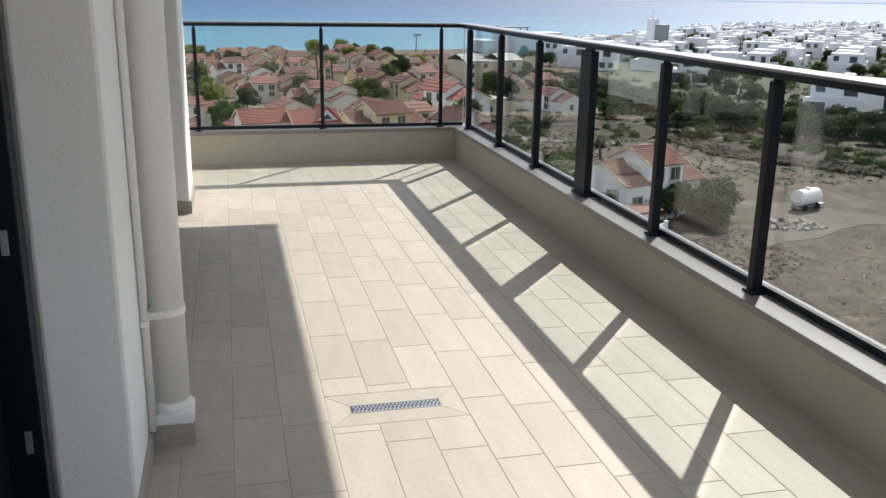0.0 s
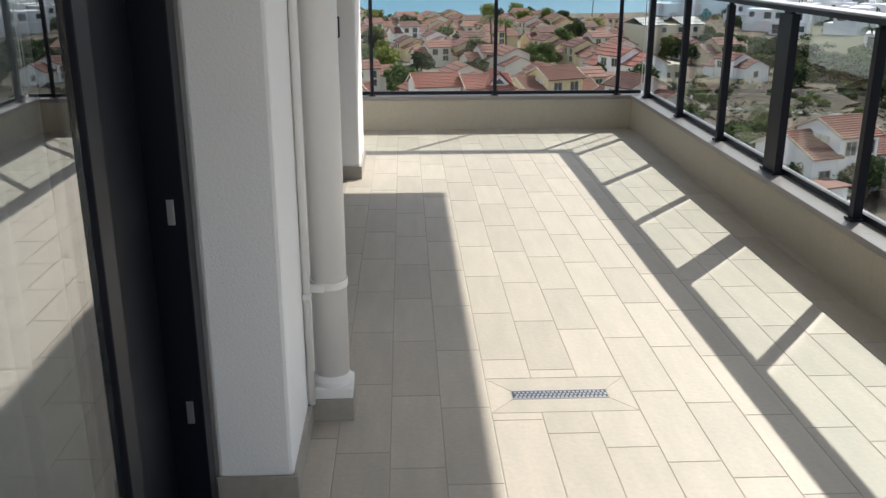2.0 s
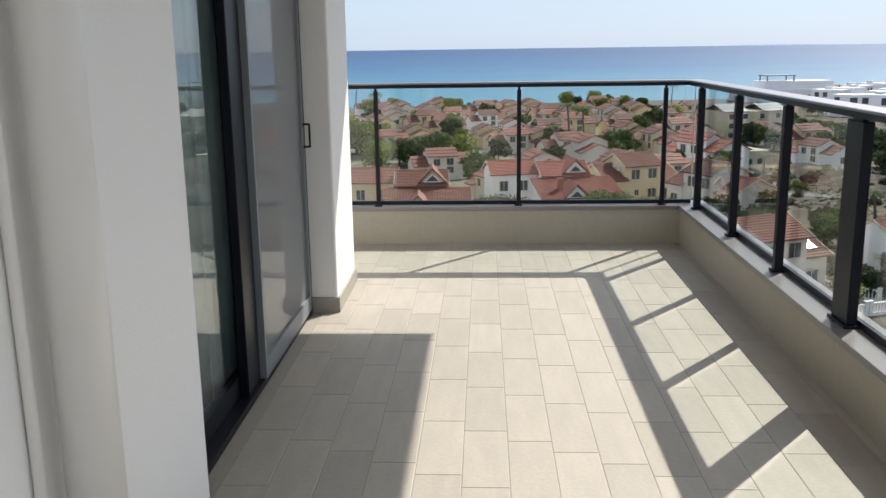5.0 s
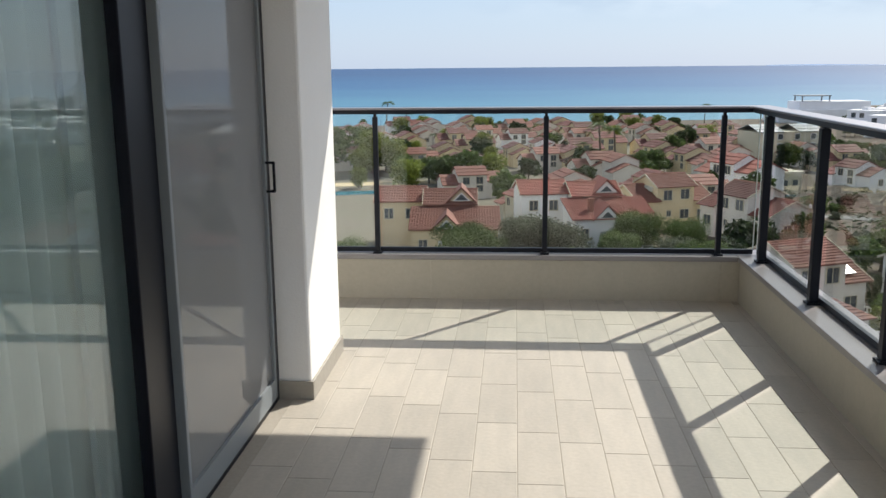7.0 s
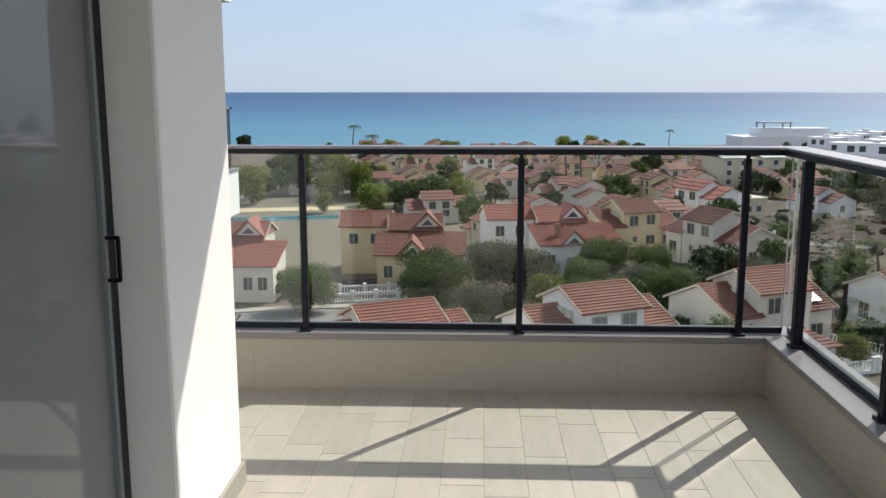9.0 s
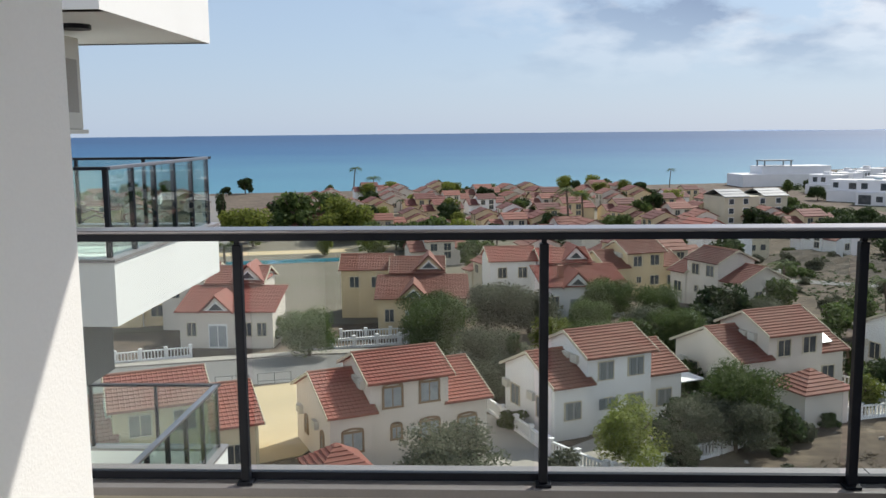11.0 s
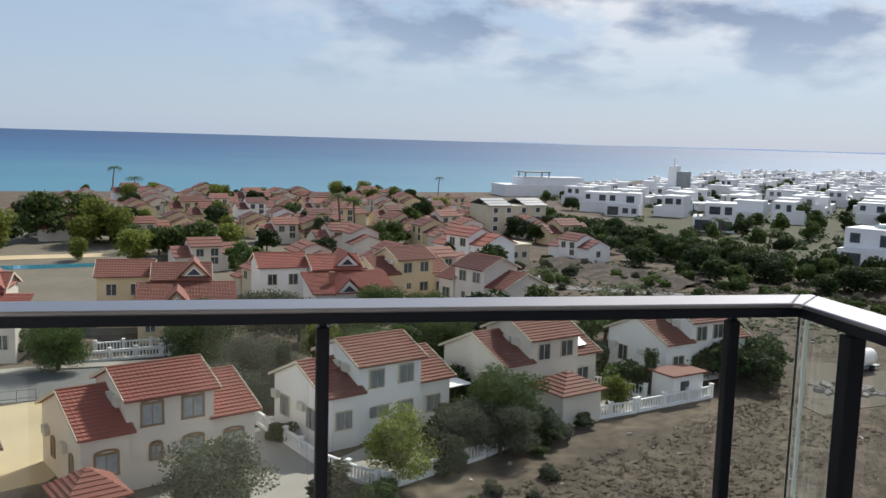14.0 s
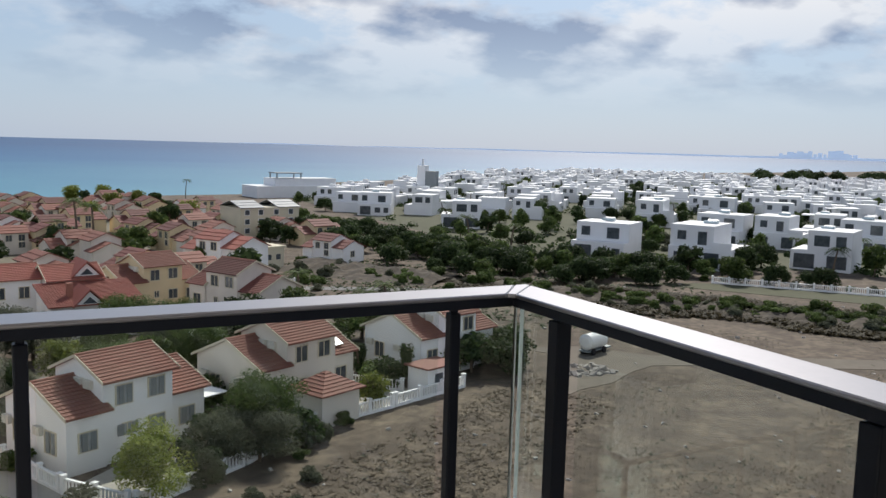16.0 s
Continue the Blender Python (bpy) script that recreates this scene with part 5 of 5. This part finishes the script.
# steel gates on the street
for x, y, a in ((-24.0, 69.6, 16), (-20.6, 70.6, 16)):
    g = empty("metal_gate", pose(x, y, FZ, 0, 0, a), label="low grey metal street barrier", category="gate", group="street barriers")
    for z in (0.35, 1.0):
        part("bar", cyl((0, 0, z), (2.8, 0, z), 0.035, seg=8), M["shutter"], g)
    for xx in (0, 1.4, 2.8):
        part("post", cyl((xx, 0, -0.05), (xx, 0, 1.03), 0.04, seg=8), M["shutter"], g)

# gazebo with hipped roof by the peach villa
gz = empty("gazebo", pose(-9.9, 46.6, FZ, 0, 0, G), label="small open gazebo with hipped red tile roof", category="gazebo")
for sx in (-1, 1):
    for sy in (-1, 1):
        part("post", box(sx * 1.3 - 0.12, sx * 1.3 + 0.12, sy * 1.3 - 0.12, sy * 1.3 + 0.12, -0.05, 2.3), M["w_peach"], gz)
hip_roof(gz, 0, 0, 2.9, 2.9, 2.3, "w_peach", "roof")
# garden shed, water tank, rubble
sh = empty("shed", pose(34.3, 66.6, FZ, 0, 0, 20), label="small white garden shed with flat roof", category="shed")
part("wall", box(-1.8, 1.8, -1.2, 1.2, -0.05, 2.3), M["w_white"], sh)
part("roof", box(-2.1, 2.1, -1.5, 1.5, 2.3, 2.45, 0.02), M["roof_br"], sh)
part("window", box(-0.9, 0.1, -1.24, -1.19, 1.0, 1.8), M["pane"], sh)
tk = empty("water_tank", pose(56.9, 73.0, FZ, 0, 0, 20), label="white cylindrical water tank on a trailer frame", category="tank")
tb = cyl((-1.5, 0, 1.35), (1.5, 0, 1.35), 0.85, seg=24)
for s in (-1, 1):
    bm_cyl(tb, (s * 1.5, 0, 1.35), (s * 1.72, 0, 1.35), 0.85, 0.5, 24)
part("drum", tb, M["pvc"], tk, smooth=False)
part("hatch", cyl((0, 0, 2.15), (0, 0, 2.35), 0.25), M["pvc"], tk)
part("frame", box(-1.9, 2.6, -0.6, 0.6, 0.35, 0.5), M["shutter"], tk)
for x in (-1.0, 1.0):
    for s in (-1, 1):
        part("wheel", cyl((x, s * 0.62, 0.35), (x, s * 0.78, 0.35), 0.35, seg=14), M["black"], tk)
rr = random.Random(9)


def scatter_rocks(name, n, cx, cy, w, h, size, mat, label):
    v, f = [], []
    for i in range(n):
        x, y = cx + rr.uniform(-w, w), cy + rr.uniform(-h, h)
        s = size * rr.uniform(0.4, 1.5)
        bm = box(-s, s, -s * rr.uniform(0.4, 1), s * 0.7, -s * 0.4, s * rr.uniform(0.3, 0.8), s * 0.25)
        bm.transform(pose(x, y, FZ + s * 0.1, rr.uniform(-25, 25), rr.uniform(-25, 25), rr.uniform(0, 360)))
        o = len(v)
        bm.verts.ensure_lookup_table()
        v += [tuple(c.co) for c in bm.verts]
        f += [tuple(o + q.index for q in fc.verts) for fc in bm.faces]
        bm.free()
    me = bpy.data.meshes.new(name)
    me.from_pydata(v, [], f)
    me.materials.append(M[mat])
    return tagged(new(name, me), label, "stones", kind="stuff")


scatter_rocks("rubble", 60, 51, 67, 3, 2, 0.35, "rubble", "pale building rubble dumped on the field")
scatter_rocks("stones", 150, 45, 45, 42, 28, 0.13, "rubble", "loose pale stones on the dry field")
scatter_rocks("stones", 50, 80, 95, 30, 25, 0.25, "rubble", "stones along the eroded bank")


def tufts(name, n, x0, x1, y0, y1, size, mat, label, keep=lambda x, y: True):
    v, f, r = [], [], random.Random(n)
    for i in range(n):
        x, y = r.uniform(x0, x1), r.uniform(y0, y1)
        if not keep(x, y) or noise.noise((x * 0.09, y * 0.09, 3.0)) + r.uniform(-0.35, 0.35) < 0.0:
            continue
        for k in range(5):
            a, s = r.uniform(0, 6.28), size * r.uniform(0.5, 1.4)
            d = Vector((math.cos(a), math.sin(a), 0))
            o = len(v)
            b = Vector((x, y, FZ - 0.02))
            v += [tuple(b - d.cross(Vector((0, 0, 1))) * s * 0.35), tuple(b + d.cross(Vector((0, 0, 1))) * s * 0.35), tuple(b + d * s + Vector((0, 0, s * 0.42)))]
            f.append((o, o + 1, o + 2))
    me = bpy.data.meshes.new(name)
    me.from_pydata(v, [], f)
    me.materials.append(M[mat])
    return tagged(new(name, me), label, "grass", kind="stuff")


def on_field(x, y):
    return y < 44 + (x - 5) * 0.62 or x > 40


tufts("dry_grass", 95000, 4, 110, 12, 92, 0.13, "straw", "dry straw-coloured grass tufts on the field", on_field)
tufts("dry_grass", 6500, 8, 46, 40, 68, 0.28, "straw", "taller golden dry grass along the garden fences", lambda x, y: -13 < y - (44 + (x - 5) * 0.60) < -0.5)
tufts("weeds", 3000, 8, 110, 20, 95, 0.22, "leaf_olive", "grey-green weeds on the dry field", on_field)
tufts("dry_grass", 6000, 35, 80, 104, 170, 0.2, "straw", "dry grass on the slope")
tufts("weeds", 4500, 40, 100, 84, 150, 0.5, "leaf_dark", "low dark scrub by the stream bed")
tufts("scrub", 42000, 64, 132, 36, 122, 0.9, "straw_dark", "dry brown scrub over the eroded bank", lambda x, y: abs(y - (113 - (x - 70) * 1.33)) < 17)

# ---- other buildings ----
cb = empty("apartment_house", pose(50.5, 190.5, FZ, 0, 0, 15), label="cream three-storey house with grey pitched roof", category="house")
part("wall", box(0, 15, 0, 9, -0.05, 6.6), M["w_cream"], cb)
for x in (0, 9.5):
    for ye in (-0.3, 9.3):
        b = bmesh.new()
        roof_slope(b, x - 0.2, x + 5.8, ye, 6.6, 4.5, 8.0, False)
        part("roof", b, M["shutter"], cb)
for z in (0.9, 2.9, 4.9):
    for x in (1.6, 5.0, 9.0, 12.8):
        wd = part("window", box(x - 0.65, x + 0.65, -0.08, 0.02, z, z + 1.3), M["w_white"], cb)
        part("pane", box(x - 0.55, x + 0.55, -0.11, -0.082, z + 0.1, z + 1.2), M["pane"], wd)
th = empty("hut", pose(39.5, 141.5, FZ, 0, 0, 20), label="small cream flat-roofed hut at the field's edge", category="hut")
part("wall", box(0, 6.2, 0, 5, -0.05, 3.6), M["w_cream"], th)
part("roof", box(-0.25, 6.45, -0.25, 5.25, 3.6, 3.85), M["w_cream"], th)
for x in (1.2, 3.1, 5.0):
    part("window", box(x - 0.45, x + 0.45, -0.05, 0.02, 1.6, 2.5), M["pane"], th)
villa(at_corner(29.0, 146.0, turn=-60.0), "w_white", "roof", False, "plain", label="pinkish white villa with red roofs by the field", eaves=(3.8, 5.6, 4.4))
tw = empty("tower", pose(150, 300, FZ, 0, 0, -42), label="white and dark tower block among the villas", category="tower")
part("shaft", box(-3, 0, 0, 5, 0, 13.5), M["w_modern"], tw)
part("dark_shaft", box(0.1, 4, 0, 5, 0, 11.5), M["shutter"], tw)
part("mast", cyl((-1.5, 2, 13.5), (-1.5, 2, 16), 0.4), M["w_modern"], tw)
rp2 = empty("restaurant", pose(92, 322, FZ, 0, 0, 8), label="white beach building with flat roof terrace", category="building")
part("wall", box(0, 40, 0, 14, 0, 4.4), M["w_modern"], rp2)
part("upper_storey", box(8, 34, 2, 12, 4.4, 7.2), M["w_modern"], rp2)
part("canopy", box(9, 20, 3, 10, 9.0, 9.35), M["shutter"], rp2)
for x in (9.5, 19.5):
    for y in (3.5, 9.5):
        part("post", box(x - 0.2, x + 0.2, y - 0.2, y + 0.2, 7.2, 9.0), M["shutter"], rp2)

# far shore across the bay
bm = bmesh.new()
pts = []
for i in range(121):
    a = radians(15 + i * 0.6)
    up = -17.5 + 9 * min(1.0, max(0.0, (i - 10) / 60)) + 4 * noise.noise((i * 0.13, 0, 0))
    pts.append((4750 * math.sin(a), 4750 * math.cos(a), up))
lo = [bm.verts.new((x, y, -26)) for x, y, z in pts]
hi = [bm.verts.new(p) for p in pts]
for i in range(120):
    bm.faces.new((lo[i], lo[i + 1], hi[i + 1], hi[i]))
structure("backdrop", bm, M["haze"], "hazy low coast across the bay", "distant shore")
bm = bmesh.new()
for i in range(16):
    a = radians(48.3 + i * 0.27)
    w, hgt = rr.uniform(6, 16), rr.uniform(4, 34)
    b = box(-w, w, -8, 8, -26, -8 + hgt)
    b.transform(Matrix.Translation((4700 * math.sin(a), 4700 * math.cos(a), 0)) @ Matrix.Rotation(-a, 4, "Z"))
    me = bpy.data.meshes.new("t")
    b.to_mesh(me)
    b.free()
    bm.from_mesh(me)
    bpy.data.meshes.remove(me)
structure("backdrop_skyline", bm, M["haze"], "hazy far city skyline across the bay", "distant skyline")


# ---- the neighbouring balconies ----
def balcony(z):
    b = empty("balcony", pose(0, 0, z), label="white rendered balcony with glass railing on the next block", category="balcony", group="balconies of the next block")
    x0, x1, y0, y1 = -9.5, -5.10, 5.78, 9.35
    part("slab", box(x0, x1 - 0.02, y0 + 0.02, y1 - 0.02, -0.42, 0.0), M["facade"], b)
    part("front_band", box(x0, x1, y0, y0 + 0.18, -0.42, 0.24), M["facade"], b)
    part("side_band", box(x1 - 0.18, x1, y0 + 0.181, y1 - 0.181, -0.419, 0.24), M["facade"], b)
    part("back_band", box(x0, x1, y1 - 0.18, y1, -0.42, 0.24), M["facade"], b)
    for nm, bx in (("front_coping", (x0, x1 + 0.02, y0 - 0.02, y0 + 0.2)), ("side_coping", (x1 - 0.2, x1 + 0.02, y0 + 0.201, y1 - 0.201)), ("back_coping", (x0, x1 + 0.02, y1 - 0.2, y1 + 0.02))):
        part(nm, box(*bx, 0.241, 0.275), M["coping"], b)
    for nm, bx in (("front_rail", (x0, x1 - 0.04, y0 + 0.05, y0 + 0.13)), ("side_rail", (x1 - 0.13, x1 - 0.05, y0 + 0.131, y1 - 0.131)), ("back_rail", (x0, x1 - 0.04, y1 - 0.13, y1 - 0.05))):
        part(nm, box(*bx, 1.165, 1.2, 0.004), M["rail_top" if nm == "side_rail" else "rail"], b)
    for i in range(6):
        yy = y0 + 0.13 + i * (y1 - y0 - 0.26) / 5
        part("post", box(x1 - 0.12, x1 - 0.07, yy - 0.025, yy + 0.025, 0.275, 1.165), M["rail"], b)
    for i in range(4):
        for yy in (y0 + 0.09, y1 - 0.09):
            part("post", box(x1 - 1.0 - i * 0.95, x1 - 0.96 - i * 0.95, yy - 0.02, yy + 0.02, 0.275, 1.165), M["rail"], b)
    for nm, bx in (("glass", (x0, x1 - 0.12, y0 + 0.07, y0 + 0.08)), ("glass", (x1 - 0.08, x1 - 0.07, y0 + 0.14, y1 - 0.14)), ("glass", (x0, x1 - 0.12, y1 - 0.08, y1 - 0.07))):
        part(nm, box(*bx, 0.29, 1.163), M["green_glass"], b)
    return b


for k in (-3, -2, -1, 0, 1):
    balcony(k * 3.23 if k < 1 else 3.15)
nbk = empty("apartment_block", label="white rendered wall of the next apartment block", category="building")
part("wall", box(-20, -7.81, 7.9, 9.3, FZ - 0.05, 6.4), M["facade"], nbk)
part("pier", box(-7.8, -6.62, 7.1, 7.9, FZ - 0.05, 6.4), M["facade"], nbk)
tagged(part("storage_box", box(-6.30, -5.72, 5.97, 7.1, -1.22, -0.425, 0.01), M["concrete"]), "grey speckled panelled box under the balcony", "box")
# its outdoor unit, grill and gas bottle
ac = empty("air_conditioner", pose(-6.40, 7.37, 1.58), label="beige outdoor air conditioner on wall brackets", category="air conditioner")
part("case", box(-0.20, 0.20, -0.37, 0.37, 0, 1.08, 0.02), M["plastic"], ac)
part("recess", box(0.2005, 0.206, -0.24, 0.26, 0.20, 0.82), M["skirt"], ac, "darker grey service panel")
for i in range(12):
    for j in range(2):
        part("vent_slot", box(-0.15 + j * 0.15, -0.02 + j * 0.15, -0.376, -0.3705, 0.07 + i * 0.074, 0.115 + i * 0.074), M["shutter"], ac)
part("bracket", box(-0.24, 0.24, -0.4, 0.4, -0.05, -0.001), M["plastic"], ac)
part("strut", box(-0.27, -0.205, -0.3, 0.1, -0.05, 0.6), M["plastic"], ac)
cl2 = empty("ceiling_lamp", pose(-5.9, 7.0, 2.73), label="round black ceiling lamp under the slab", category="lamp")
part("body", cyl((0, 0, -0.05), (0, 0, 0.0), 0.17, seg=24), M["black"], cl2)
bb = empty("gas_grill", pose(-6.42, 6.72, 0.0), label="black and silver gas grill with closed lid", category="grill")
part("cabinet", box(-0.55, 0.25, -0.25, 0.25, 0, 0.78, 0.01), M["black"], bb)
part("control_panel", box(-0.75, 0.42, -0.29, 0.25, 0.781, 0.93, 0.01), M["steel"], bb)
for i in range(4):
    part("knob", cyl((-0.4 + i * 0.2, -0.29, 0.86), (-0.4 + i * 0.2, -0.33, 0.86), 0.03, seg=12), M["black"], bb)
ld = cyl((-0.55, 0, 0.98), (0.25, 0, 0.98), 0.25, seg=20)
part("lid", ld, M["black"], bb)
part("lid_handle", cyl((-0.45, -0.29, 1.08), (0.15, -0.29, 1.08), 0.015, seg=8), M["steel"], bb)
gb = empty("gas_bottle", pose(-6.10, 6.22, 0.0), label="light blue steel gas bottle beside the grill", category="gas bottle")
q = cyl((0, 0, 0.0), (0, 0, 0.42), 0.16, seg=20)
bm_cyl(q, (0, 0, 0.42), (0, 0, 0.52), 0.16, 0.08, 20)
part("body", q, M["blue"], gb)
part("collar", cyl((0, 0, 0.52), (0, 0, 0.62), 0.085, seg=16), M["blue"], gb)

for pr in P.values():
    for o in (*pr.children_recursive, pr):
        bpy.data.objects.remove(o)


# ---- terrace floor tiles, parapet tiles ----
floor_ob = bpy.data.objects["floor"]
TW, TL, GAP = 0.1667, 0.459, 0.0028
tile_meshes = {}


def tile_mesh(w, l):
    key = (round(w, 3), round(l, 3))
    if key not in tile_meshes:
        bm = bmesh.new()
        b = 0.0015
        lo = [bm.verts.new(p) for p in ((0, 0, -0.011), (w, 0, -0.011), (w, l, -0.011), (0, l, -0.011))]
        up = [bm.verts.new(p) for p in ((0, 0, -b), (w, 0, -b), (w, l, -b), (0, l, -b))]
        top = [bm.verts.new(p) for p in ((b, b, 0), (w - b, b, 0), (w - b, l - b, 0), (b, l - b, 0))]
        bm.faces.new(top)
        for i in range(4):
            j = (i + 1) % 4
            bm.faces.new((lo[i], lo[j], up[j], up[i]))
            bm.faces.new((up[i], up[j], top[j], top[i]))
        tile_meshes[key] = mesh_of(bm, "tile", M["tile"])
    return tile_meshes[key]


rest = bmesh.new()
n_tiles = 0
DX0, DX1, DY0, DY1 = -1.6912, -1.1940, -5.06, -4.81      # mitred frame of the drain
for c in range(-43, 13):
    x0 = -2.026 + c * TW
    x1 = x0 + TW
    a, b = max(x0 + GAP / 2, -8.9), min(x1 - GAP / 2, 0.017)
    if b - a < 0.01:
        continue
    for r in range(-18, 12):
        y1 = -4.009 - 0.0917 * c + r * TL
        while y1 > 0.4:
            y1 -= 30 * TL
        y0 = y1 - TL
        p, q = max(y0 + GAP / 2, -12.2), min(y1 - GAP / 2, 0.017)
        if q - p < 0.01:
            continue
        spans = [(p, q)]
        if b > DX0 and a < DX1:
            spans = []
            if p < DY0:
                spans.append((p, min(q, DY0 - GAP)))
            if q > DY1:
                spans.append((max(p, DY1 + GAP), q))
        for s0, s1 in spans:
            if s1 - s0 < 0.01:
                continue
            if a > -2.45 and s1 > -6.6 and n_tiles < 300:
                t = new("tile", tile_mesh(b - a, s1 - s0))
                t.location = (a, s0, 0)
                t.parent = floor_ob
                n_tiles += 1
            elif a > -2.5 or s0 > -1.15:
                bm_box(rest, a, b, s0, s1, -0.011, 0)
fl = part("far_tiles", rest, M["tile"], floor_ob)
fl["kind"] = "stuff"
# the drain's mitred frame
SX0, SX1, SY0, SY1 = -1.612, -1.274, -4.967, -4.903
g = 0.0015
for quad in (((DX0, DY1), (SX0, SY1), (SX1, SY1), (DX1, DY1)), ((DX0, DY0), (DX1, DY0), (SX1, SY0), (SX0, SY0)),
             ((DX0, DY0), (SX0, SY0), (SX0, SY1), (DX0, DY1)), ((DX1, DY0), (DX1, DY1), (SX1, SY1), (SX1, SY0))):
    cx, cy = sum(p[0] for p in quad) / 4, sum(p[1] for p in quad) / 4
    pts = [(cx + (x - cx) * 0.992, cy + (y - cy) * 0.985) for x, y in quad]
    bm = prism(bmesh.new(), pts, -0.011, -0.0005)
    bmesh.ops.recalc_face_normals(bm, faces=bm.faces[:])
    part("cut_tile", bm, M["tile"], floor_ob)
# parapet facing tiles, upright joints
x = -4.9
k = 0
while x < 0.0:
    w = min(0.60, 0.015 - x)
    part("facing_tile", box(x, x + w - 0.0012, 0.014, 0.0195, 0.0, COP - 0.034), M["wall_tile"], par_f)
    x += 0.60
y = -9.6
while y < 0.0:
    w = min(0.60, 0.013 - y)
    part("facing_tile", box(0.014, 0.0195, y, y + w - 0.0012, 0.0, COP - 0.034), M["wall_tile"], par_r)
    y += 0.60
# coping joints
for yy in (-1.15, -2.84, -4.05, -5.6):
    part("joint", box(0.001, 0.229, yy - 0.002, yy + 0.002, COP - 0.03, COP + 0.0008), M["skirt"], cop_r)
